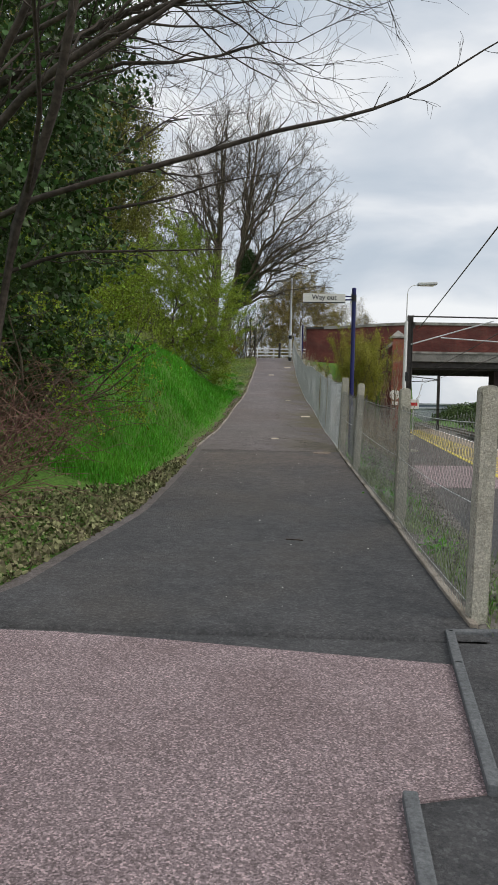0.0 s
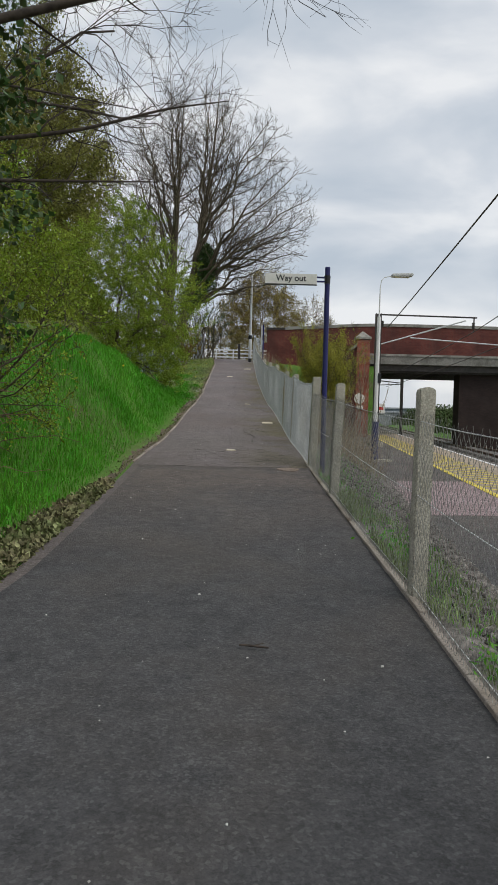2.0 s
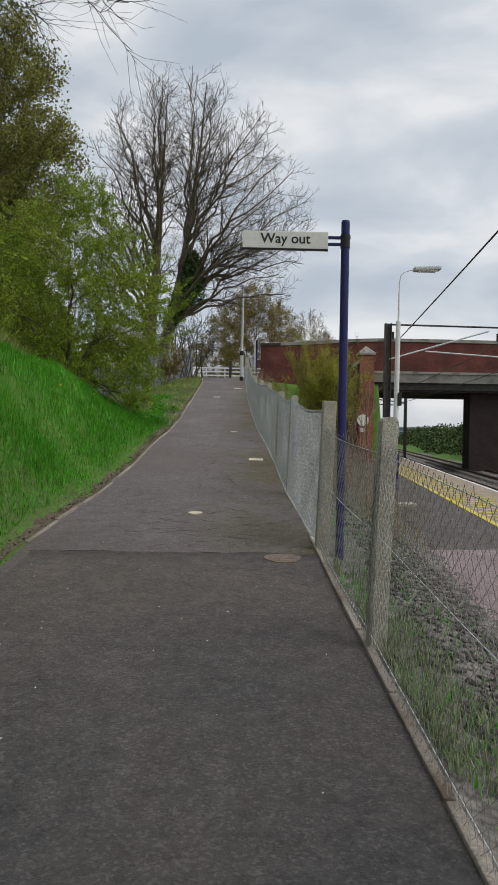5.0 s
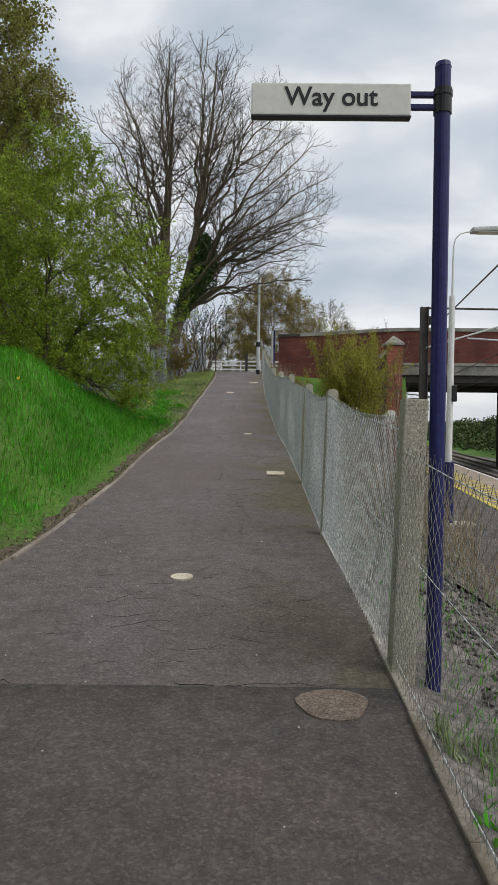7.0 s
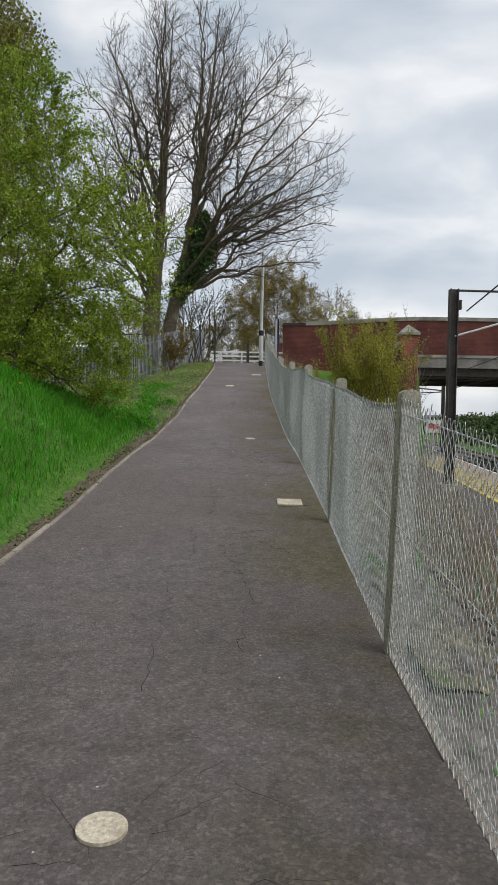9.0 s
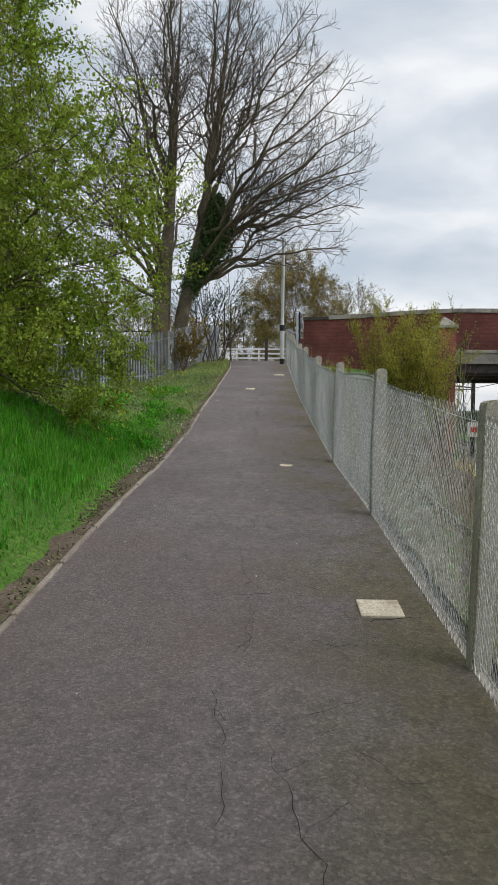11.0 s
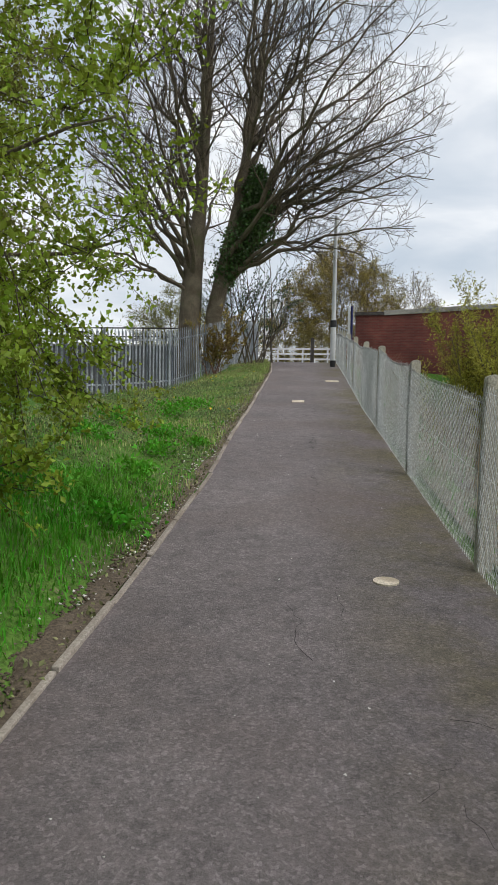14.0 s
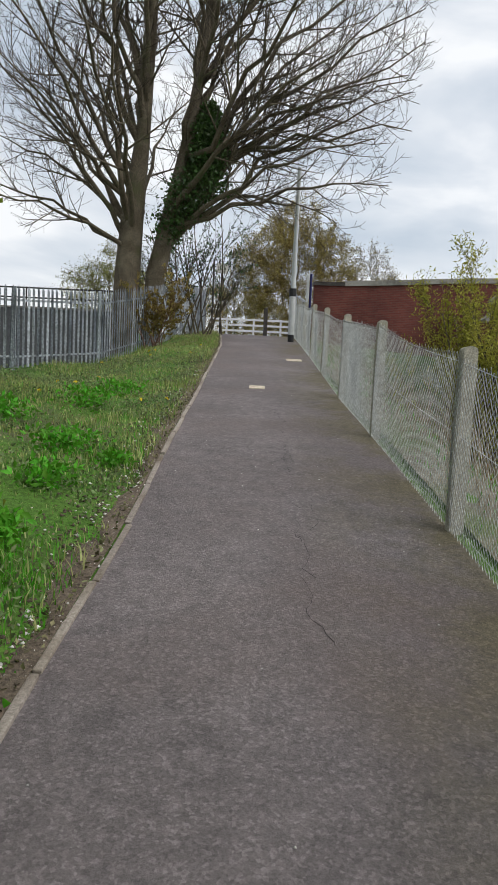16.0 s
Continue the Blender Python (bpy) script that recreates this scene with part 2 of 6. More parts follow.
STRAW = mat("straw_stem", (0.22, 0.17, 0.11), (0.36, 0.30, 0.21), 2.0, 0.8, fine=20)
BARK = mat("bark", (0.10, 0.08, 0.055), (0.20, 0.165, 0.12), 2.5, 0.9, bump=1.0, fine=28, fine_amount=0.5,
           stain=(0.10, 0.11, 0.05), stain_scale=0.8, stain_at=(0.55, 0.7))
TWIG = mat("twig_bark", (0.045, 0.036, 0.03), (0.085, 0.068, 0.055), 2.0, 0.85, fine=20)
BRAMBLE = mat("bramble_stem", (0.13, 0.07, 0.055), (0.25, 0.145, 0.105), 2.0, 0.8, fine=20, island=0.3)
CONCRETE = mat("weathered_concrete", (0.41, 0.385, 0.315), (0.58, 0.55, 0.46), 6.0, 0.9, bump=0.7, fine=70, fine_amount=0.3, pebble=(95, 0.14),
               stain=(0.36, 0.345, 0.265), stain_scale=3.0, stain_at=(0.5, 0.7))
EDGING = mat("edging_concrete", (0.32, 0.28, 0.24), (0.46, 0.41, 0.36), 4.0, 0.9, bump=0.6, fine=60, fine_amount=0.35,
             stain=(0.17, 0.135, 0.10), stain_scale=2.0, stain_at=(0.45, 0.7), obj_random=0.15)
PALE_SLAB = mat("pale_slab", (0.60, 0.52, 0.40), (0.76, 0.68, 0.55), 9.0, 0.85, bump=0.4, fine=60, stain=(0.45, 0.37, 0.27), stain_scale=6)
AGGREGATE = mat("exposed_aggregate", (0.22, 0.165, 0.13), (0.36, 0.29, 0.24), 20.0, 0.9, bump=1.0, fine=80, fine_amount=0.5)
COPING = mat("coping_stone", (0.27, 0.26, 0.235), (0.38, 0.365, 0.33), 1.5, 0.9, bump=0.4, fine=20, stain=(0.17, 0.16, 0.145), stain_scale=1.2)
BEAM = mat("bridge_beam", (0.2, 0.195, 0.175), (0.3, 0.29, 0.265), 1.0, 0.9, fine=20, stain=(0.12, 0.115, 0.1), stain_scale=0.9)
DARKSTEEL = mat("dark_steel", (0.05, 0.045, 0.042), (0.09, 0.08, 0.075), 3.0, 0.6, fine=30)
BRICK = brick_mat("dark_red_brick", (0.13, 0.032, 0.026), (0.17, 0.05, 0.04), (0.13, 0.085, 0.075))
# near-black brick: the deep shade under the bridge is put into its colour
BRICK_SHADE = brick_mat("shaded_brick", (0.03, 0.02, 0.018), (0.045, 0.028, 0.025), (0.035, 0.03, 0.028))
BRICK_PIER = brick_mat("orange_red_brick", (0.32, 0.085, 0.045), (0.25, 0.07, 0.045), (0.3, 0.24, 0.2))
GALV = mat("galvanised_wire", (0.56, 0.585, 0.59), (0.70, 0.72, 0.72), 3.0, 0.5, metal=0.1, fine=40)
WIREOLD = mat("weathered_wire", (0.2, 0.205, 0.19), (0.32, 0.325, 0.30), 3.0, 0.6, metal=0.1, fine=40)
PALISADE = mat("galvanised_palisade", (0.40, 0.43, 0.47), (0.53, 0.56, 0.61), 3.0, 0.5, metal=0.2, fine=25,
               stain=(0.22, 0.235, 0.25), stain_scale=1.5, obj_random=0.12)
NAVY = mat("navy_paint", (0.018, 0.020, 0.10), (0.026, 0.028, 0.13), 3.0, 0.4, fine=30, fine_amount=0.15)
WHITE = mat("white_paint", (0.7, 0.7, 0.69), (0.8, 0.8, 0.79), 3.0, 0.45, fine=30, fine_amount=0.08, stain=(0.55, 0.54, 0.5), stain_scale=2.5, stain_at=(0.6, 0.8))
SIGNWHITE = mat("sign_face", (0.72, 0.71, 0.66), (0.79, 0.78, 0.73), 3.0, 0.35, fine=30, fine_amount=0.05)
BLACK = mat("black_enamel", (0.02, 0.02, 0.021), (0.03, 0.03, 0.032), 3.0, 0.4, fine=30, fine_amount=0.1)
DARKKERB = mat("dark_kerb_stone", (0.11, 0.115, 0.12), (0.16, 0.165, 0.17), 5.0, 0.9, bump=0.4, fine=60)
GREYPOLE = mat("grey_pole_paint", (0.5, 0.51, 0.51), (0.62, 0.63, 0.63), 3.0, 0.5, fine=30, fine_amount=0.12)
YELLOW = mat("yellow_line_paint", (0.62, 0.5, 0.05), (0.74, 0.62, 0.1), 3.0, 0.7, fine=30, stain=(0.42, 0.35, 0.15), stain_scale=2)
TACTILE = mat("platform_edge_paving", (0.30, 0.24, 0.18), (0.42, 0.35, 0.27), 3.0, 0.9, fine=30, bump=0.4)
BALLAST = mat("ballast", (0.115, 0.102, 0.095), (0.23, 0.21, 0.19), 5.0, 0.95, bump=1.0, fine=16, fine_amount=0.6, island=0.4)
RAILSTEEL = mat("rail_steel", (0.10, 0.06, 0.042), (0.16, 0.10, 0.075), 5.0, 0.6, metal=0.4, fine=30)
SLEEPER = mat("sleeper", (0.17, 0.16, 0.15), (0.26, 0.245, 0.23), 4.0, 0.9, fine=30)
REDSIGN = mat("red_sign", (0.5, 0.03, 0.03), (0.6, 0.05, 0.05), 4.0, 0.4, fine=30, fine_amount=0.1)
FARGREEN = mat("far_hedge", (0.04, 0.07, 0.02), (0.09, 0.12, 0.04), 0.5, 0.8, island=0.5, fine=6)
FLOWER = mat("dandelion", (0.75, 0.55, 0.02), (0.85, 0.65, 0.05), 9.0, 0.6, fine=30, fine_amount=0.1)
CHIP = mat("white_chip", (0.6, 0.58, 0.54), (0.75, 0.73, 0.7), 9.0, 0.7, fine=30)
CRACK = mat("crack_tar", (0.014, 0.014, 0.014), (0.024, 0.023, 0.022), 5.0, 0.9, fine=50)
DRYSLOPE = mat("dry_slope", (0.15, 0.135, 0.10), (0.27, 0.245, 0.19), 1.5, 0.95, bump=1.0, fine=20, fine_amount=0.6, stain=(0.12, 0.15, 0.06), stain_scale=0.9, stain_at=(0.5, 0.62))
MUD = mat("mud_edge", (0.11, 0.085, 0.062), (0.19, 0.15, 0.115), 4.0, 0.95, bump=0.8, fine=40, fine_amount=0.5)
FARROOF = mat("far_building", (0.3, 0.32, 0.35), (0.42, 0.44, 0.47), 0.2, 0.8, fine=3)
BLUEGREY = mat("blue_grey_shed", (0.14, 0.17, 0.22), (0.2, 0.23, 0.28), 0.2, 0.7, fine=3)


# ---- mesh helpers ----
def thing(name, label, category, group="", kind="", at=(0, 0, 0)):
    ob = new(name)
    ob.location = at
    return tagged(ob, label, category, group, kind)


JOINED = ("twig_spray", "crown", "stem", "leaf_spray", "leaf_tuft", "ivy", "mesh_panel")


def link(name, me, material, parent=None, label=""):
    me.materials.clear()
    me.materials.append(material)
    ob = new(name, me)
    if parent is not None:
        ob.parent = parent
        ob.matrix_parent_inverse = pose(*parent.location).inverted() if parent.parent is None else Matrix.Identity(4)
    if label:
        tagged(ob, label)
    return tagged(ob, kind="stuff") if name in JOINED else ob


def part(name, bm, material, parent=None, label=""):
    me = bpy.data.meshes.new(name)
    bm.to_mesh(me)
    bm.free()
    return link(name, me, material, parent, label)


def mesh_of(name, verts, faces, smooth=False):
    me = bpy.data.meshes.new(name)
    me.from_pydata([tuple(v) for v in verts], [], faces)
    me.update()
    if smooth:
        me.polygons.foreach_set("use_smooth", [True] * len(me.polygons))
    return me


def fast_mesh(name, verts, faces, smooth=False):
    """verts n x 3, faces m x k, as arrays."""
    verts, faces = np.asarray(verts, dtype=np.float32), np.asarray(faces, dtype=np.int32)
    me = bpy.data.meshes.new(name)
    k = faces.shape[1]
    me.vertices.add(len(verts))
    me.vertices.foreach_set("co", verts.ravel())
    me.loops.add(faces.size)
    me.loops.foreach_set("vertex_index", faces.ravel())
    me.polygons.add(len(faces))
    me.polygons.foreach_set("loop_start", np.arange(0, faces.size, k, dtype=np.int32))
    me.polygons.foreach_set("loop_total", np.full(len(faces), k, dtype=np.int32))
    me.update(calc_edges=True)
    if smooth:
        me.polygons.foreach_set("use_smooth", np.ones(len(faces), dtype=bool))
    return me


def box(bm, cx, cy, cz, sx, sy, sz, rot=None, bevel=0.0):
    """A box centred at cx, cy, cz."""
    m = Matrix.Translation((cx, cy, cz)) @ (rot or Matrix.Identity(4)) @ Matrix.Diagonal((sx, sy, sz, 1))
    r = bmesh.ops.create_cube(bm, size=1, matrix=m)
    if bevel:
        es = list({e for v in r["verts"] for e in v.link_edges})
        bmesh.ops.bevel(bm, geom=es, offset=bevel, segments=2, affect="EDGES", profile=0.6)
    return bm


def boxed(*a, **k):
    return box(bmesh.new(), *a, **k)


def rod(bm, a, b, r1, r2=None, n=10):
    a, b = Vector(a), Vector(b)
    d = b - a
    m = Matrix.Translation((a + b) / 2) @ d.to_track_quat("Z", "Y").to_matrix().to_4x4()
    bmesh.ops.create_cone(bm, cap_ends=True, segments=n, radius1=r1, radius2=r1 if r2 is None else r2, depth=d.length, matrix=m)
    return bm


def rodded(*a, **k):
    return rod(bmesh.new(), *a, **k)


def tubes(name, lines, n=4):
    """One mesh of tapered tubes. lines: arrays of rows x, y, z, radius."""
    allv, allf, base = [], [], 0
    ang = np.linspace(0, 2 * np.pi, n, endpoint=False)
    ca, sa = np.cos(ang), np.sin(ang)
    for ln in lines:
        p = np.asarray(ln, dtype=float)
        k = len(p)
        t = np.gradient(p[:, :3], axis=0)
        t /= np.linalg.norm(t, axis=1, keepdims=True) + 1e-9
        ref = np.where(np.abs(t[:, 2:3]) > 0.9, np.array([[1.0, 0, 0]]), np.array([[0, 0, 1.0]]))
        u = np.cross(t, ref)
        u /= np.linalg.norm(u, axis=1, keepdims=True) + 1e-9
        w = np.cross(t, u)
        ring = p[:, None, :3] + p[:, 3, None, None] * (ca[None, :, None] * u[:, None] + sa[None, :, None] * w[:, None])
        allv.append(ring.reshape(-1, 3))
        i = np.arange(k - 1)[:, None] * n + base
        j = np.arange(n)[None]
        j2 = (j + 1) % n
        allf.append(np.stack([i + j, i + j2, i + n + j2, i + n + j], -1).reshape(-1, 4))
        base += k * n
    return fast_mesh(name, np.concatenate(allv), np.concatenate(allf), True)


RNG = np.random.default_rng(7)


def leaves(name, pts, size, spread=0.0, long=1.6, up=0.3, rng=RNG):
    """Folded leaf kites at the points: one mesh of two-triangle leaves."""
    pts = np.asarray(pts, dtype=float)
    n = len(pts)
    p = pts + rng.normal(0, spread, (n, 3))
    d = rng.normal(0, 1, (n, 3))
    d[:, 2] += up
    d /= np.linalg.norm(d, axis=1, keepdims=True)
    s = np.cross(d, rng.normal(0, 1, (n, 3)))
    s /= np.linalg.norm(s, axis=1, keepdims=True) + 1e-9
    nn = np.cross(d, s)
    L = size * rng.uniform(0.6, 1.35, (n, 1))
    v = np.stack([p, p + d * L * 0.45 + s * L * 0.5 / long + nn * L * 0.12, p + d * L, p + d * L * 0.45 - s * L * 0.5 / long + nn * L * 0.12], 1).reshape(-1, 3)
    b = np.arange(n)[:, None] * 4
    f = np.concatenate([b + [0, 1, 2], b + [0, 2, 3]], 1).reshape(-1, 3)
    return fast_mesh(name, v, f)


def grow(origin, direction, length, radius, depth, rng, kids=(3, 5), wander=0.18, lift=0.04, ratio=0.62, angle=(25, 55), start=0.3, seg=5, tip=0.45, min_r=0.003):
    """A branch and its side branches: list of (level, rows x, y, z, radius)."""
    out = []
    todo = [(np.array(origin, float), np.array(direction, float), length, radius, depth)]
    while todo:
        p, d, L, r, lev = todo.pop()
        d = d / np.linalg.norm(d)
        k = seg if lev > 1 else max(3, seg - 1)
        rows = [[*p, r]]
        for i in range(k):
            d = d + rng.normal(0, wander, 3) * (0.6 if i == 0 else 1)
            d[2] += lift
            d /= np.linalg.norm(d)
            p = p + d * L / k
            rr = r * (1 - (1 - tip) * (i + 1) / k)
            rows.append([*p, max(rr, min_r * 0.7)])
        rows = np.array(rows)
        out.append((lev, rows))
        if lev > 0:
            m = rng.integers(kids[0], kids[1] + 1)
            for j in range(m):
                f = start + (1 - start) * (j + rng.uniform(0.2, 0.9)) / m
                q = f * k
                i = min(int(q), k - 1)
                o = rows[i, :3] * (1 - (q - i)) + rows[i + 1, :3] * (q - i)
                ax = rows[i + 1, :3] - rows[i, :3]
                ax /= np.linalg.norm(ax)
                side = np.cross(ax, rng.normal(0, 1, 3))
                side /= np.linalg.norm(side) + 1e-9
                a = radians(rng.uniform(*angle))
                nd = ax * np.cos(a) + side * np.sin(a)
                fr = rows[i, 3]
                todo.append((o, nd, L * ratio * rng.uniform(0.75, 1.2) * (1.15 - 0.45 * f), max(fr * rng.uniform(0.45, 0.68), min_r), lev - 1))
    return out


def crown_tree(root, stems, centre, radii, n, rng, split=(7, 6, 5), thick=0.12, twig=0.8, twigs=3, shell=0.55, flat=0.0, min_r=0.004, bend=0.35):
    """Limbs that divide again and again to fill a rounded crown. stems: starts (offset from root) of the main limbs. Returns (level, rows)."""
    p = rng.normal(0, 1, (n, 3))
    p /= np.linalg.norm(p, axis=1, keepdims=True)
    lump = 1 + 0.10 * np.sin(p[:, 0] * 5 + 1) * np.sin(p[:, 1] * 4 + 2) + 0.08 * np.sin(p[:, 2] * 7) + rng.normal(0, 0.04, n)
    p = p * (shell + (1 - shell) * rng.uniform(0, 1, (n, 1)) ** 0.6) * lump[:, None]
    p[:, 2] = np.where(p[:, 2] < 0, p[:, 2] * (1 - flat), p[:, 2])
    tips = np.array(centre) + p * np.array(radii)
    root = np.array(root, float)
    starts = [root + np.array(s) for s in stems]
    out = []

    def limb(a, da, z, r0, r1, k):
        f = np.linspace(0, 1, k + 1)[:, None]
        L = np.linalg.norm(z - a)
        c1 = a + da * L * bend
        c2 = z - (z - a) * 0.3 + np.array([0, 0, -0.04 * L])
        q = a * (1 - f) ** 3 + 3 * c1 * f * (1 - f) ** 2 + 3 * c2 * f ** 2 * (1 - f) + z * f ** 3
        q[1:-1] += rng.normal(0, 0.018 * L, q[1:-1].shape)
        return np.column_stack([q, r0 + (r1 - r0) * f[:, 0] ** 0.8])

    def divide(a, da, pts, r0, lev):
        if len(pts) == 0:
            return
        z = pts.mean(0)
        far = pts[np.argmax(((pts - a) ** 2).sum(1))]
        g = 0.2 if lev == len(split) else 0.55
        z = z * (1 - g) + far * g
        r1 = max(r0 * 0.28, min_r)
        rows = limb(a, da, z, r0, r1, 7 if lev > 1 else 5)
        out.append((lev + 1, rows))
        if lev == 0 or len(pts) < 2:
            for q in range(twigs):
                i = rng.integers(1, len(rows) - 1)
                ax = rows[i + 1, :3] - rows[i, :3]
                ax = ax / (np.linalg.norm(ax) + 1e-9) + rng.normal(0, 0.45, 3)
                ax /= np.linalg.norm(ax)
                g = twig * rng.uniform(0.5, 1.3)
                m = rows[i, :3] + ax * g * 0.5 + rng.normal(0, 0.04 * g, 3)
                e = m + (ax + rng.normal(0, 0.2, 3)) * g * 0.5
                rr = max(min_r * 0.8, rows[i, 3] * 0.5)
                out.append((0, np.array([[*rows[i, :3], rr], [*m, rr * 0.8], [*e, rr * 0.45]])))
            return
        k = min(split[min(len(split) - 1, len(split) - lev)], len(pts))
        seeds = pts[rng.choice(len(pts), k, replace=False)]
        own = ((pts[:, None] - seeds[None]) ** 2).sum(2).argmin(1)
        for j in range(k):
            sub = pts[own == j]
            if len(sub) == 0:
                continue
            dist = np.linalg.norm(rows[:, :3] - sub.mean(0), axis=1)
            i = int(np.clip(dist.argmin() - rng.integers(1, 3), 1, len(rows) - 2))
            t = rows[i + 1, :3] - rows[i - 1, :3]
            t = t / (np.linalg.norm(t) + 1e-9)
            divide(rows[i, :3], t * 0.75, sub, max(rows[i, 3] * rng.uniform(0.45, 0.62), min_r), lev - 1)

    aims = np.array(centre) + (np.array([s[:3] for s in starts]) - root) * np.array([2.2, 2.2, 0]) * np.array([radii[0], radii[1], 0]) * 0.35
    own = ((tips[:, None, :2] - aims[None, :, :2]) ** 2).sum(2).argmin(1) if len(starts) > 1 else np.zeros(n, int)
    for j, s in enumerate(starts):
        divide(s, np.array([0, 0, 1.0]), tips[own == j], thick * (1.0 if j < 3 else 0.6), len(split))
    return out


def along(branches, levels, per_metre, rng):
    pts = []
    for lev, rows in branches:
        if lev in levels:
            L = np.linalg.norm(np.diff(rows[:, :3], axis=0), axis=1).sum()
            k = max(1, int(rng.poisson(L * per_metre)))
            f = rng.uniform(0, len(rows) - 1.001, k)
            i = f.astype(int)
            pts.append(rows[i, :3] + (rows[i + 1, :3] - rows[i, :3]) * (f - i)[:, None])
    return np.concatenate(pts)


# ---- lie of the land ----
PY = (-30, -3.4, 0, 6.2, 8.0, 12.4, 15.4, 18.3, 21.35, 24.1, 27.2, 28.4, 33.0, 38.4, 42, 46, 80)
PZ = (-0.09, -0.09, 0.0, 0.34, 0.54, 0.88, 1.28, 1.54, 2.0, 2.46, 2.85, 3.05, 3.72, 4.5, 4.95, 5.2, 5.2)
YY = np.linspace(-30, 80, 1101)
ZZ = np.interp(YY, PY, PZ)
ZZ = np.convolve(np.pad(ZZ, 10, mode="edge"), np.ones(21) / 21, mode="valid")


def path_z(y):
    return np.interp(y, YY, ZZ)


def left_x(y):
    return np.interp(y, (-6, -2.5, -1, 0.3, 3, 6.7, 9, 12, 19, 21, 28, 36, 41, 46), (-4.2, -3.12, -2.98, -2.83, -2.83, -2.9, -2.73, -2.73, -2.62, -2.56, -2.58, -2.64, -2.9, -3.6))


def right_x(y):
    return np.interp(y, (-6, -2.9, 0, 6.5, 9.4, 12.4, 15.4, 18, 24, 28, 33, 41, 46), (-0.12, -0.10, -0.03, -0.03, -0.11, -0.085, -0.15, -0.21, -0.35, -0.36, -0.33, -0.3, 0.4))


def back_x(y):
    return 0.65 + 0.13 * y


def edge_x(y):
    return 3.9 + 0.155 * y


PLAT = -0.09


def smooth(f):
    f = np.clip(f, 0, 1)
    return f * f * (3 - 2 * f)


def land(x, y):
    """Height of the natural ground."""
    x, y = np.broadcast_arrays(np.asarray(x, float), np.asarray(y, float))
    zp = path_z(y)
    lx, rx = left_x(y), right_x(y)
    top = np.interp(y, (-8, -3, 2, 6, 8, 11, 14, 16, 20, 24, 31, 36, 39, 46), (-0.1, 0.05, 0.95, 2.15, 2.65, 2.95, 2.85, 2.65, 2.2, 2.5, 3.05, 3.9, 4.4, 5.2))
    wide = np.interp(y, (-3, 2, 8, 20, 30), (3.0, 2.6, 2.2, 2.2, 3.0))
    lump = 0.10 * np.sin(x * 1.7 + y * 0.6) * np.sin(y * 0.9 - x * 0.5) + 0.05 * np.sin(x * 4.1) * np.sin(y * 3.3)
    fl = smooth((lx - 0.05 - x) / wide)
    left = zp + (top - zp) * fl + lump * np.clip((lx - x - 0.1) / 1.5, 0, 1)
    fx = np.interp(y, (28.6, 29.9, 31.3, 33.4, 36.3, 39.2, 42.1, 45), (-12.5, -9.4, -6.9, -5.55, -4.75, -4.35, -4.05, -3.85))
    yard = smooth((fx - 0.35 - x) / 0.9) * smooth((y - 31) / 1.5) * (1 - smooth((y - 45) / 1.0))
    left = left * (1 - yard) + np.minimum(left, 3.0) * yard
    gx = np.maximum(back_x(y), rx + 0.5)
    fr = smooth((x - rx - 0.25) / (gx - rx - 0.25))
    low = PLAT - 0.05
    right = zp + (low - zp) * fr + lump * 0.5 * np.clip((x - rx - 0.2) / 0.5, 0, 1) * (1 - fr)
    right = right - 0.14 * smooth((x - rx - 0.04) / 0.12) * (1 - fr) * np.clip((zp - low) / 0.4, 0, 1) * (1 - smooth((y - 7.5) / 2))
    ex = edge_x(y)
    right = np.where(x > ex - 0.3, low + (-1.15 - low) * smooth((x - ex + 0.3) / 0.25), right)
    bank = smooth((x - ex - 9) / 6) * 2.6
    right = np.where(x > ex + 8, -1.15 + bank, right)
    z = np.where(x < (lx + rx) / 2, left, right)
    z = np.where((x > lx) & (x < rx), zp - 0.06, z)
    z = np.where((y < -3) & (x > -4.6) & (x < ex - 0.3), np.minimum(z, PLAT - 0.06), z)
    # beyond the road the railway runs on in its cutting
    far = np.where(x < edge_x(y) - 2, 5.1, np.where(x < ex + 9, -1.15, -1.15 + bank))
    f = smooth((y - 46) / 1.0)
    return z * (1 - f) + far * f


def axis(dense, step, far):
    a = list(np.arange(dense[0], dense[1] + 1e-6, step))
    lo, hi, s = a[0], a[-1], step
    while hi < far:
        s *= 1.5
        hi += s
        a.append(hi)
    s = step
    while lo > -far:
        s *= 1.5
        lo -= s
        a.insert(0, lo)
    return np.array(a)


def build_ground():
    xs, ys = axis((-14, 14), 0.3, 2500), axis((-10, 50), 0.45, 2500)
    X, Y = np.meshgrid(xs, ys)
    Z = land(X, Y)
    v = np.stack([X, Y, Z], -1).reshape(-1, 3)
    nx = len(xs)
    i = (np.arange(len(ys) - 1)[:, None] * nx + np.arange(nx - 1)[None]).ravel()
    f = np.stack([i, i + 1, i + nx + 1, i + nx], 1)
    tagged(link("ground", fast_mesh("ground", v, f, True), SOIL), "grassy soil banks and verges beside the ramp and railway", "ground", kind="structure")


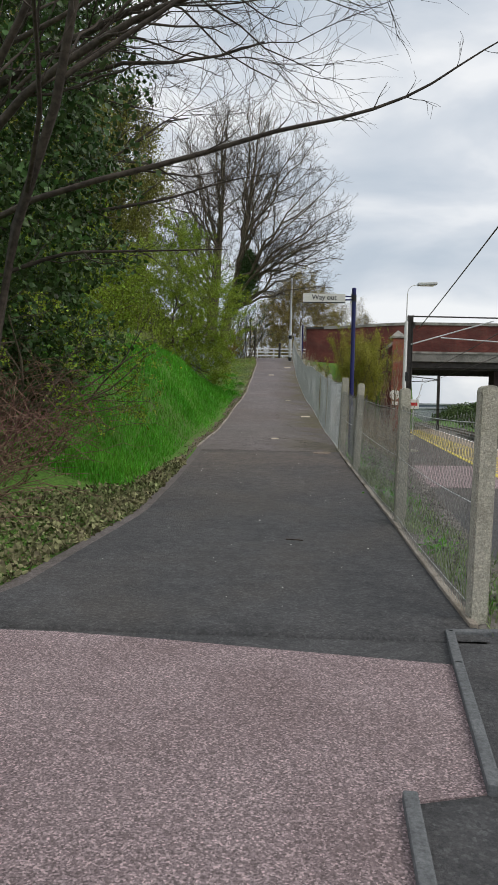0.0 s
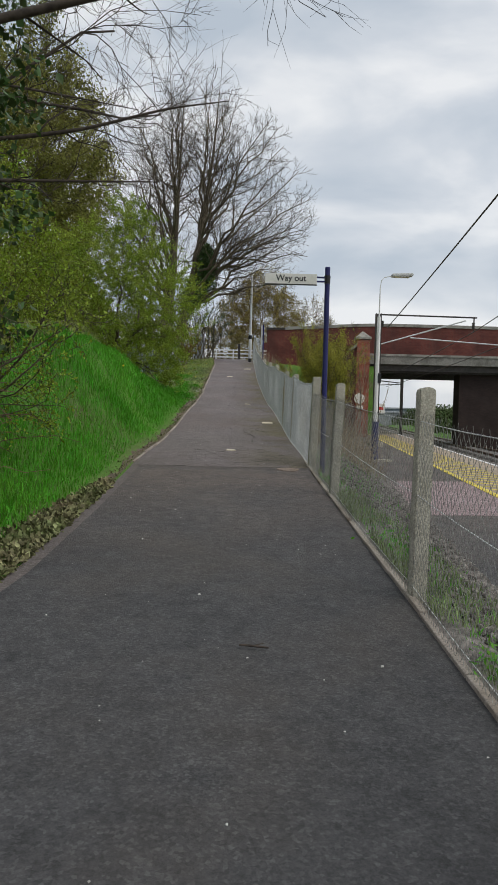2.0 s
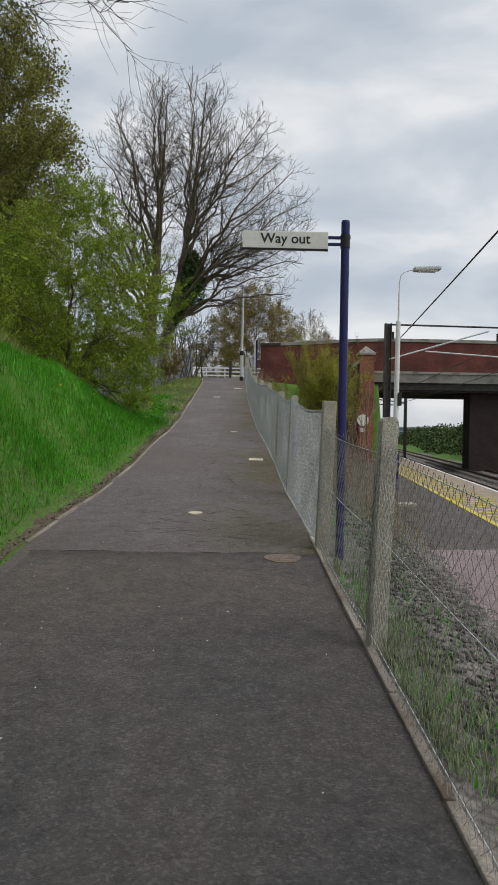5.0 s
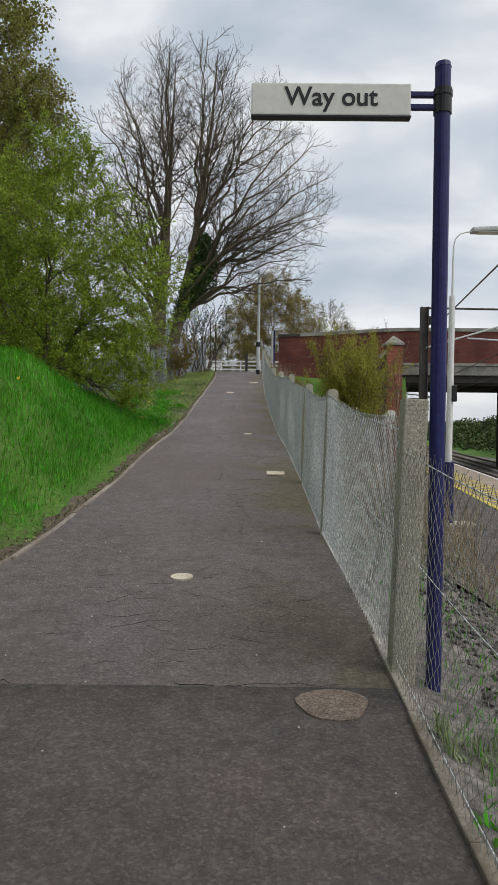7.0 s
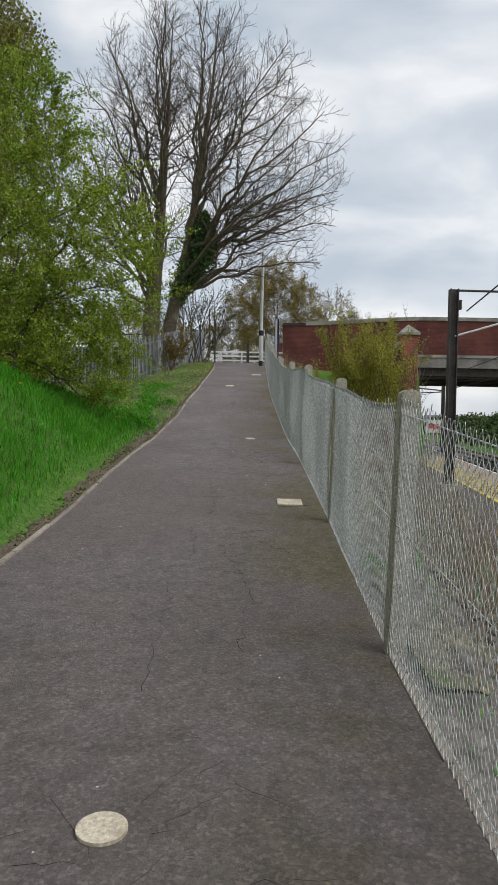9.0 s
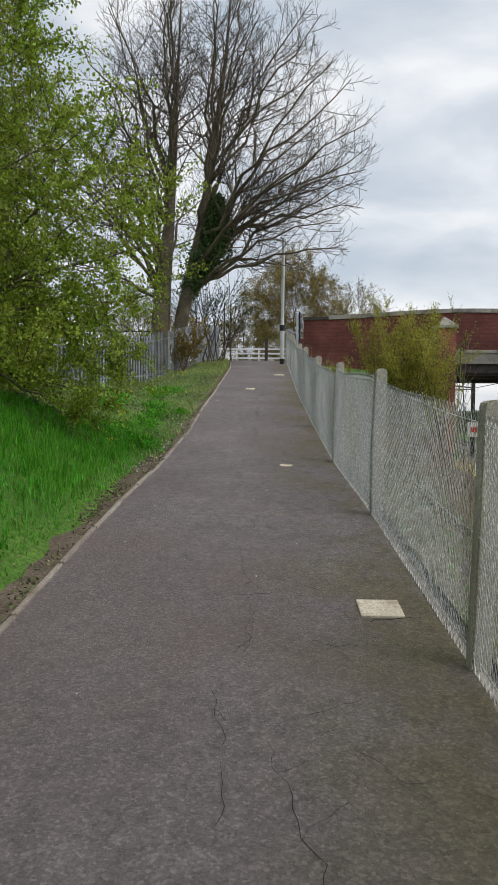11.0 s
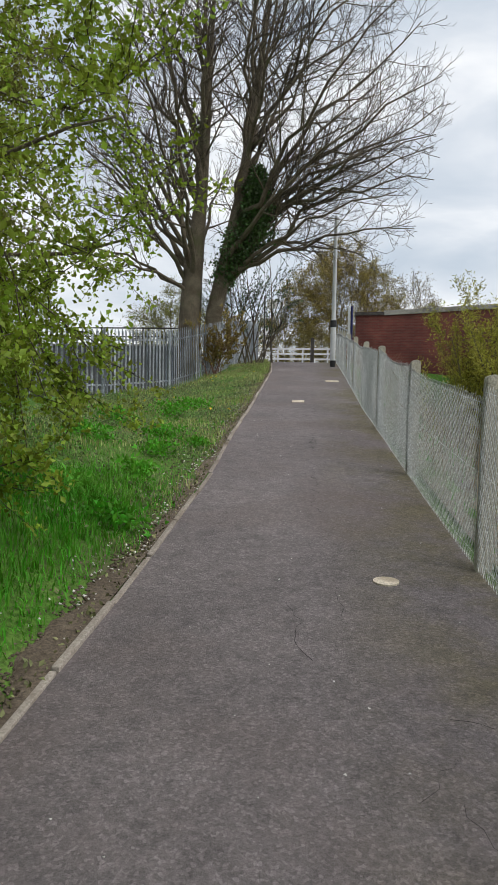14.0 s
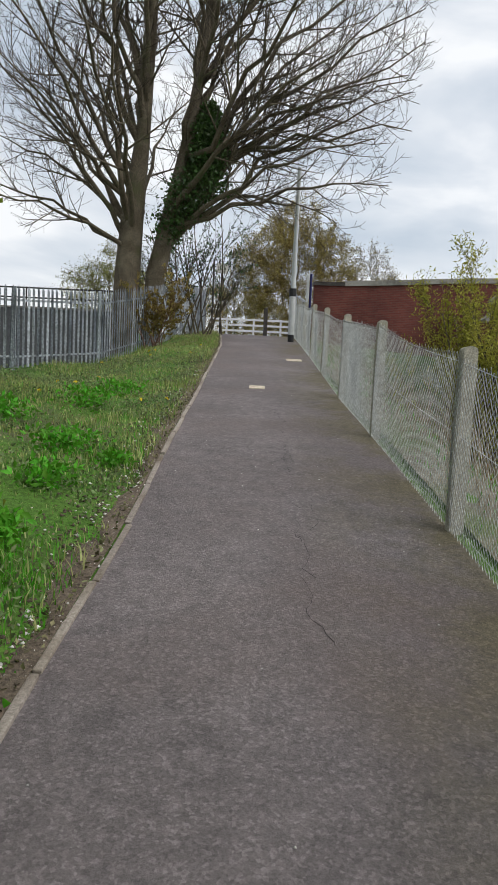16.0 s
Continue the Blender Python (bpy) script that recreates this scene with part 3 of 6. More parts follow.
def strip(name, y0, y1, fa, fb, lift, material, label, category, step=0.4, cols=1, thick=0.0, z=path_z, parent=None):
    """A sheet between two edge lines along the ramp."""
    ys = np.linspace(y0, y1, max(2, int((y1 - y0) / step) + 1))
    rows = []
    for y in ys:
        a, b = fa(y), fb(y)
        rows.append([(a + (b - a) * c / cols, y, float(z(y)) + lift) for c in range(cols + 1)])
    rows = [[(x, y, q - 0.06) for x, y, q in rows[0]]] + rows + [[(x, y, q - 0.06) for x, y, q in rows[-1]]]
    v = np.array(rows).reshape(-1, 3)
    w = cols + 1
    i = (np.arange(len(ys) + 1)[:, None] * w + np.arange(cols)[None]).ravel()
    f = np.stack([i, i + 1, i + w + 1, i + w], 1)
    ob = link(name, fast_mesh(name, v, f, True), material, parent)
    return ob if parent else tagged(ob, label, category, kind="structure")


build_ground()
strip("path", -3.0, 46.4, lambda y: left_x(y), lambda y: right_x(y), 0.0, ASPHALT, "worn grey tarmac footpath ramp rising to the road", "path", cols=4)
# newer, darker tarmac on the lower reach, with a straight joint at its upper end
strip("path_lower", -3.3, 6.3, lambda y: left_x(y) + 0.12, lambda y: right_x(y) - 0.02, 0.005, ASPHALT_DARK, "darker newer tarmac at the foot of the ramp", "path", cols=4)


# ---- platform, track ----
def build_platform():
    def slab(name, pts, z, material, label, category, depth=0.3, kind="structure"):
        bm = bmesh.new()
        vs = [bm.verts.new((x, y, z)) for x, y in pts]
        f = bm.faces.new(vs)
        if f.normal.z < 0:
            f.normal_flip()
        f.normal_update()
        r = bmesh.ops.extrude_face_region(bm, geom=[f])
        bmesh.ops.translate(bm, vec=(0, 0, -depth), verts=[e for e in r["geom"] if isinstance(e, bmesh.types.BMVert)])
        bmesh.ops.recalc_face_normals(bm, faces=bm.faces)
        return tagged(part(name, bm, material), label, category, kind=kind)
    b, e = back_x, edge_x
    yl = lambda y: 2.2 + 0.137 * y
    slab("platform", [(b(-0.5), -0.5), (b(60), 60), (e(60), 60), (e(-30), -30), (-7, -30), (-7, -3.2), (0.12, -3.2)], PLAT - 0.006, ASPHALT_DARK,
         "dark tarmac station platform", "platform", 1.2)
    slab("platform_pink_near", [(-7, -3.3), (-4.2, -3.32), (-2.49, -3.34), (-1.95, -3.4), (-1.18, -3.52), (-0.385, -3.64), (-0.55, -4.78), (-0.83, -4.86), (-0.9, -5.6), (-1.1, -30), (-7, -30)], PLAT, PINK,
         "pink resin-bound gravel surfacing on the platform", "paving", 0.05)
    slab("platform_pink_band", [(b(4.6), 4.6), (yl(4.6), 4.65), (yl(9.4), 9.5), (b(9.4), 9.35)], PLAT, PINK, "pink surfaced band across the platform", "paving", 0.05)
    slab("platform_edge_paving", [(yl(-30) + 0.12, -30), (yl(60) + 0.12, 60), (e(60) - 0.12, 60), (e(-30) - 0.12, -30)], PLAT + 0.004, TACTILE, "buff paving along the platform edge", "paving", 0.05)
    slab("platform_edge_line", [(e(-30) - 0.12, -30), (e(60) - 0.12, 60), (e(60), 60), (e(-30), -30)], PLAT + 0.008, WHITE, "white painted platform edge", "line", 0.06)
    slab("platform_yellow_line", [(yl(-30), -30), (yl(60), 60), (yl(60) + 0.13, 60), (yl(-30) + 0.13, -30)], PLAT + 0.008, YELLOW, "yellow painted safety line", "line", 0.03)
    # yellow hatching bars
    hatch = thing("yellow_hatching", "yellow painted hatching bars on the platform edge paving", "marking", kind="structure")
    me = None
    for k in range(70):
        y = 1.5 + k * 0.62
        x0, x1 = yl(y) + 0.18, yl(y) + 0.18 + 1.0
        bm = boxed(0, 0, 0, 1.05, 0.14, 0.006)
        if me is None:
            ob = part("bar", bm, YELLOW, hatch)
            me = ob.data
        else:
            bm.free()
            ob = link("bar", me, YELLOW, hatch)
        ob.location, ob.rotation_euler = ((x0 + x1) / 2, y, PLAT + 0.009), (0, 0, radians(-32))
    # raised dark edging kerbs of the trench beside the pink surfacing
    kerb = thing("dark_kerb", "grey edging boards round a tarmac infill by the platform", "kerb", kind="structure")
    for a, c in (((-0.3, -3.2), (-0.38, -3.69)), ((-0.38, -3.69), (-0.55, -4.78)), ((-0.84, -4.86), (-0.93, -5.9)), ((-0.3, -3.2), (0.1, -3.16))):
        a, c = Vector((*a, PLAT)), Vector((*c, PLAT))
        d = c - a
        m = Matrix.Rotation(math.atan2(d.y, d.x), 4, "Z")
        part("edging", boxed((a.x + c.x) / 2, (a.y + c.y) / 2, PLAT + 0.004, d.length + 0.03, 0.05, 0.06, m, 0.008), DARKKERB, kerb)
    strip("platform_infill", -3.3, -3.1, lambda y: -0.32, lambda y: 0.1, 0.004, ASPHALT_DARK, "", "", z=lambda y: PLAT, parent=kerb)


build_platform()


def build_gravel():
    ys = np.linspace(-3.15, 22, 110)
    rows = []
    for y in ys:
        a, b = float(right_x(y)) - 0.01, float(max(back_x(y), right_x(y) + 0.6)) + 0.05
        for k in range(7):
            x = a + (b - a) * k / 6
            z = float(land(x, y)) + 0.03
            rows.append((x, y, float(path_z(y)) - 0.015 if k == 0 else max(z, PLAT - 0.003) if k > 4 else z))
    i = (np.arange(109)[:, None] * 7 + np.arange(6)[None]).ravel()
    tagged(link("gravel_strip", fast_mesh("gravel_strip", rows, np.stack([i, i + 1, i + 8, i + 7], 1), True), BALLAST), "grey gravel strip between fence and platform", "gravel", kind="structure")


build_gravel()


def build_slope():
    ys = np.linspace(9, 41, 100)
    rows = []
    for y in ys:
        a, b = float(right_x(y)) + 0.1, float(back_x(y)) - 0.1
        for k in range(9):
            x = a + (b - a) * k / 8
            rows.append((x, y, float(land(x, y)) + 0.034 + 0.05 * math.sin(x * 5 + y * 3) * math.sin(y * 2.3) * (0 if k in (0, 8) else 1)))
    i = (np.arange(99)[:, None] * 9 + np.arange(8)[None]).ravel()
    tagged(link("dry_slope", fast_mesh("dry_slope", rows, np.stack([i, i + 1, i + 10, i + 9], 1), True), DRYSLOPE), "rough slope of dry growth and rubble beside the fence", "slope", kind="structure")


build_slope()


def build_track():
    d = Vector((0.155, 1, 0)).normalized()
    for off in (1.6, 5.1):
        tr = thing("railway_track", "rusty running rails on concrete sleepers in ballast", "railway track", "railway tracks", kind="structure")
        for g in (-0.75, 0.75):
            bm = bmesh.new()
            for w, h, z in ((0.14, 0.02, -0.93), (0.03, 0.12, -0.87), (0.07, 0.045, -0.80)):
                ln = 260
                c = Vector((edge_x(40) + off + g, 40, z))
                box(bm, c.x, c.y, c.z, w, ln, h, Matrix.Rotation(-math.atan2(d.x, d.y), 4, "Z"))
            part("rail", bm, RAILSTEEL, tr)
        bm = boxed(0, 0, 0, 2.5, 0.25, 0.16, None, 0.02)
        me = None
        for k in range(100):
            y = 2 + k * 0.65
            if me is None:
                ob = part("sleeper", bm, SLEEPER, tr)
                me = ob.data
            else:
                ob = link("sleeper", me, SLEEPER, tr)
            ob.location, ob.rotation_euler = (edge_x(y) + off, y, -1.0), (0, 0, -0.154)
    ys = np.linspace(-30, 220, 60)
    rows = [(float(edge_x(y)) + o, y, -1.09) for y in ys for o in (0.02, 4.2, 8.6)]
    i = (np.arange(59)[:, None] * 3 + np.arange(2)[None]).ravel()
    tagged(link("track_bed", fast_mesh("track_bed", rows, np.stack([i, i + 1, i + 4, i + 3], 1)), BALLAST), "grey-brown ballast bed under the tracks", "ballast", kind="structure")
    # ballast stones
    n = 9000
    y = RNG.uniform(-4, 60, n)
    x = edge_x(y) + RNG.uniform(0.15, 8.0, n)
    stones("track_ballast", np.stack([x, y, np.full(n, -1.1)], 1), 0.09, "loose grey-brown stone ballast of the railway")


def stones(name, pts, size, label, material=None):
    base = np.array([(1, 0, 0), (-0.5, 0.8, 0), (-0.5, -0.8, 0), (0.2, 0.1, 0.75), (-0.2, -0.3, -0.7)])
    fs = np.array([(0, 1, 3), (1, 2, 3), (2, 0, 3), (1, 0, 4), (2, 1, 4), (0, 2, 4)])
    n = len(pts)
    a = RNG.uniform(0, 6.28, n)
    s = size * RNG.uniform(0.35, 0.8, (n, 1, 1)) * RNG.uniform(0.7, 1.3, (n, 5, 1))
    v = base[None] * s
    c, q = np.cos(a)[:, None], np.sin(a)[:, None]
    v = np.stack([v[..., 0] * c - v[..., 1] * q, v[..., 0] * q + v[..., 1] * c, v[..., 2] * 0.8], -1) + np.asarray(pts)[:, None]
    f = (fs[None] + np.arange(n)[:, None, None] * 5).reshape(-1, 3)
    return tagged(link(name, fast_mesh(name, v.reshape(-1, 3), f), material or BALLAST), label, "stones", kind="stuff")


build_track()


# ---- bridge ----
BY = 47.0


def build_bridge():
    br = thing("road_bridge", "dark red brick road bridge with concrete beams and stone coping", "bridge", kind="structure")
    top = lambda x: 7.85 + 0.45 * smooth(np.array((x - 0.85) / 9.0)) - 0.0008 * max(0, x - 13) ** 2

    def wall(name, x0, x1, ztop, zbot, y0, y1, material, label="", lift=0.0, thick=None, n=24):
        bm = bmesh.new()
        xs = np.linspace(x0, x1, n)
        ring = []
        for x in xs:
            zt = float(ztop(x)) + lift
            zb = float(zbot(x)) if thick is None else zt - thick
            ring.append([bm.verts.new(p) for p in ((x, y0, zb), (x, y0, zt), (x, y1, zt), (x, y1, zb))])
        for a, c in zip(ring, ring[1:]):
            for k in range(4):
                bm.faces.new((a[k], c[k], c[(k + 1) % 4], a[(k + 1) % 4]))
        bm.faces.new(ring[0])
        bm.faces.new(ring[-1][::-1])
        bmesh.ops.recalc_face_normals(bm, faces=bm.faces)
        return part(name, bm, material, br, label)
    for y in (BY, BY + 9.5):
        wall("parapet", 0.85, 34, lambda x: top(x) - 0.2, lambda x: 5.95 if x > 8.3 else 5.95, y, y + 0.45, BRICK)
        wall("coping", 2.2, 34.05, top, None, y - 0.06, y + 0.51, COPING, "pale stone coping", thick=0.22)
        wall("string_course", 8.0, 34, lambda x: 6.02, None, y - 0.10, y + 0.2, COPING, thick=0.16)
        wall("edge_beam", 8.2, 34, lambda x: 5.86, lambda x: 5.25, y - 0.04, y + 0.5, BEAM, "weathered concrete edge beam")
    wall("coping_end", 0.80, 2.2, lambda x: top(x) - 0.06, None, BY - 0.05, BY + 0.5, DARKSTEEL, "darker lower end of the coping", thick=0.15, n=4)
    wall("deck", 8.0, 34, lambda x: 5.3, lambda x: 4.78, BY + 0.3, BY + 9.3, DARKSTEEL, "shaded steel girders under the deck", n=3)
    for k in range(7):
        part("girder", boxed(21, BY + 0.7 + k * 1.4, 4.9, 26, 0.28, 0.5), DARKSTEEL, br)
    wall("abutment", 0.85, 8.4, lambda x: 5.95, lambda x: -1.5, BY + 0.004, BY + 9.9, BRICK, n=3)
    # pier brick is coloured dark to stand for the shade below the deck
    wall("middle_pier", 15.9, 22.0, lambda x: 4.79, lambda x: -1.4, BY + 1.0, BY + 2.4, BRICK_SHADE, n=3)
    wall("far_abutment", 24.5, 40, lambda x: 5.95, lambda x: -1.5, BY + 0.004, BY + 9.9, BRICK, n=3)


build_bridge()


def build_pier():
    p = thing("wing_wall_pier", "orange-red brick pier with a pointed stone cap and sloping wing wall", "brick pier", kind="structure")
    part("shaft", boxed(6.8, 39.9, 2.55, 0.84, 0.84, 7.3), BRICK_PIER, p)
    bm = boxed(6.8, 39.9, 6.3, 1.0, 1.0, 0.14, None, 0.02)
    bmesh.ops.create_cone(bm, cap_ends=True, segments=4, radius1=0.69, radius2=0.03, depth=0.42, matrix=Matrix.Translation((6.8, 39.9, 6.57)) @ Matrix.Rotation(radians(45), 4, "Z"))
    part("cap", bm, COPING, p, "weathered pointed stone cap")
    bm = bmesh.new()
    a = [(6.5, 40.3, -0.6), (6.5, 40.3, 5.9), (6.9, 47, 6.6), (6.9, 47, -0.6)]
    v1 = [bm.verts.new(q) for q in a]
    v2 = [bm.verts.new((x + 0.5, y, z)) for x, y, z in a]
    bm.faces.new(v1)
    bm.faces.new(v2[::-1])
    for k in range(4):
        bm.faces.new((v1[k], v1[(k + 1) % 4], v2[(k + 1) % 4], v2[k]))
    bmesh.ops.recalc_face_normals(bm, faces=bm.faces)
    part("wing_wall", bm, BRICK, p)
    bm = bmesh.new()
    box(bm, 6.35, 39.85, 5.85, 0.9, 0.7, 0.16, Matrix.Rotation(radians(-38), 4, "Y"))
    part("sloping_coping", bm, COPING, p)
    part("shoulder", boxed(6.1, 39.95, 2.2, 0.6, 0.6, 6.6), BRICK, p)


build_pier()
SPEED = thing("speed_sign", "round white railway speed sign on the brick pier", "sign")
part("disc", rodded((6.62, 39.47, 2.4), (6.62, 39.44, 2.4), 0.34, n=28), SIGNWHITE, SPEED)
part("panel", boxed(6.66, 39.455, 1.82, 0.42, 0.03, 0.24, None, 0.008), SIGNWHITE, SPEED)
WARN = thing("platform_end_sign", "white and red warning sign on a thin post by the track", "sign")
part("post", rodded((7.4, 37.0, PLAT - 0.2), (7.4, 37.0, 2.0), 0.04), GREYPOLE, WARN)
part("plate", boxed(7.4, 36.95, 1.75, 0.7, 0.03, 0.6, None, 0.01), SIGNWHITE, WARN)
part("red_bar", boxed(7.4, 36.93, 1.75, 0.5, 0.02, 0.2, None, 0.004), REDSIGN, WARN)


# ---- overhead line, lamp, wires ----
def build_mast():
    m = thing("overhead_line_mast", "dark steel railway mast with a cantilever arm over the track", "mast")
    bm = bmesh.new()
    for dx in (-0.11, 0.11):
        box(bm, 4.95 + dx, 25.9, 2.85, 0.025, 0.26, 5.95)
    box(bm, 4.95, 25.9, 2.85, 0.21, 0.025, 5.95)
    part("column", bm, DARKSTEEL, m)
    part("foot", boxed(4.95, 25.9, -0.05, 0.6, 0.6, 0.3, None, 0.03), CONCRETE, m)
    part("top_tube", rodded((5.05, 25.85, 5.78), (9.35, 25.85, 5.74), 0.035), DARKSTEEL, m)
    part("stay", rodded((5.0, 25.85, 4.45), (8.85, 25.85, 5.6), 0.03), GALV, m)
    part("registration_arm", rodded((6.4, 25.85, 4.78), (10.4, 25.85, 4.55), 0.028), GALV, m)
    part("dropper", rodded((9.22, 25.85, 5.74), (9.22, 25.85, 5.1), 0.03), DARKSTEEL, m)
    for x in (5.12, 9.2):
        bm = bmesh.new()
        for k in range(4):
            rod(bm, (x, 25.85, 5.5 - k * 0.07), (x, 25.85, 5.43 - k * 0.07), 0.07, 0.05)
        part("insulator", bm, DARKSTEEL, m)
    for k, (x, y) in enumerate(((13.3, 62.0), (8.9, 66.0))):
        f = thing("far_line_mast", "thin dark railway mast beyond the bridge", "mast", "masts beyond the bridge")
        part("column", boxed(x + 1.5, y, 2.4, 0.25, 0.25, 7.2), DARKSTEEL, f)
        part("arm", rodded((x - 4, y, 5.1), (x + 1.5, y, 4.6), 0.05), DARKSTEEL, f)
        part("brace", rodded((x - 4, y, 4.2), (x + 1.5, y, 4.5), 0.04), DARKSTEEL, f)
    w = thing("overhead_wires", "dark overhead contact wires running along the railway", "cable", kind="structure")
    for x0, z0, x1, z1, s in ((5.35, 5.2, 1.9, 6.5, 0.0), (9.22, 5.1, 12.9, 4.9, 0.0), (10.4, 4.5, 14.1, 4.4, 0.0)):
        ys = np.linspace(25.9, -12 if x1 < x0 else 66, 12)
        f = (ys - ys[0]) / (ys[-1] - ys[0])
        rows = np.stack([x0 + (x1 - x0) * f, ys, z0 + (z1 - z0) * f - 0.5 * f * (1 - f), np.full(12, 0.02)], 1)
        link("wire", tubes("wire", [rows], 6), DARKSTEEL, w)
    for x0, z0 in ((9.22, 5.1), (10.4, 4.5)):
        ys = np.linspace(25.9, -12, 8)
        rows = np.stack([x0 - 0.155 * (25.9 - ys), ys, np.full(8, z0), np.full(8, 0.018)], 1)
        link("wire", tubes("wire", [rows], 6), DARKSTEEL, w)


build_mast()


def build_platform_lamp():
    m = thing("platform_lamp", "white lamp column with a navy base and curved lamp arm", "lamp post")
    x, y = 2.83, 15.5
    part("base", rodded((x, y, PLAT), (x, y, 1.08), 0.105, 0.1, 16), NAVY, m, "navy painted column base")
    part("column", rodded((x, y, 1.08), (x + 0.02, y, 4.15), 0.062, 0.055, 14), WHITE, m)
    bm = bmesh.new()
    rod(bm, (x + 0.02, y, 4.15), (x + 0.03, y, 5.05), 0.022, 0.016, 12)
    pts = [(x + 0.03, 5.05), (x + 0.06, 5.2), (x + 0.14, 5.29), (x + 0.28, 5.33), (x + 0.42, 5.34)]
    for (a, b), (c, d) in zip(pts, pts[1:]):
        rod(bm, (a, y, b), (c, y, d), 0.012, 0.012, 10)
    part("arm", bm, WHITE, m)
    bm = boxed(x + 0.66, y, 5.37, 0.62, 0.24, 0.09, Matrix.Rotation(radians(-3), 4, "Y"), 0.03)
    part("lantern", bm, GREYPOLE, m, "flat grey street lantern")
    part("lens", boxed(x + 0.66, y, 5.315, 0.42, 0.18, 0.02, None, 0.006), SIGNWHITE, m)
    part("bracket", boxed(x + 0.07, y - 0.02, 2.35, 0.1, 0.12, 0.3, None, 0.02), BLACK, m)
    part("plinth", boxed(x + 0.14, y, PLAT + 0.015, 0.7, 0.5, 0.06, None, 0.01), CONCRETE, m)


build_platform_lamp()


# ---- way out sign ----
def build_sign():
    m = thing("way_out_sign", "white Way out sign on a navy pole behind the fence", "sign")
    x, y = 0.16, 6.5
    part("pole", rodded((x, y, -0.15), (x, y, 3.56), 0.041, n=18), NAVY, m)
    part("pole_cap", rodded((x, y, 3.56), (x, y, 3.585), 0.043, 0.038, 18), NAVY, m)
    bm = bmesh.new()
    for z in (3.42, 3.355):
        box(bm, 0.06, y, z, 0.2, 0.03, 0.026, None, 0.004)
    part("bracket", bm, NAVY, m)
    part("clamp", rodded((x, y, 3.32), (x, y, 3.45), 0.047, n=18), BLACK, m)
    part("clamp", rodded((x, y, 3.41), (x, y, 3.44), 0.051, n=18), BLACK, m)
    panel = part("panel", boxed(-0.425, y, 3.385, 0.83, 0.045, 0.165, None, 0.006), SIGNWHITE, m)
    part("edge_trim", boxed(-0.425, y, 3.297, 0.834, 0.05, 0.012, None, 0.003), BLACK, panel, "dark lower trim")
    cu = bpy.data.curves.new("lettering", "FONT")
    cu.body, cu.size, cu.align_x, cu.align_y, cu.extrude = "Way out", 0.135, "CENTER", "CENTER", 0.001
    cu.offset = 0.002
    tmp = new("lettering_tmp", cu)
    bpy.context.view_layer.update()
    me = bpy.data.meshes.new_from_object(tmp.evaluated_get(bpy.context.evaluated_depsgraph_get()))
    bpy.data.objects.remove(tmp)
    ob = link("lettering", me, BLACK, panel, "black lettering reading Way out")
    ob.matrix_basis = Matrix.Translation((-0.425, y - 0.0245, 3.393)) @ Matrix.Rotation(radians(90), 4, "X")


build_sign()


# ---- chain link fence ----
POST_Y = [-2.95, 0.0, 3.95, 6.5, 9.45, 12.45, 15.42, 18.45, 21.4, 24.3, 27.25, 30.25, 33.25, 36.25, 39.2, 42.0]


def fence_x(y):
    return right_x(y) - 0.005


def lean_at(y):
    """The fence leans away from the path."""
    return np.interp(y, (-3, 0, 4, 12, 21, 28), (0.015, 0.02, 0.04, 0.025, 0.012, 0.012))


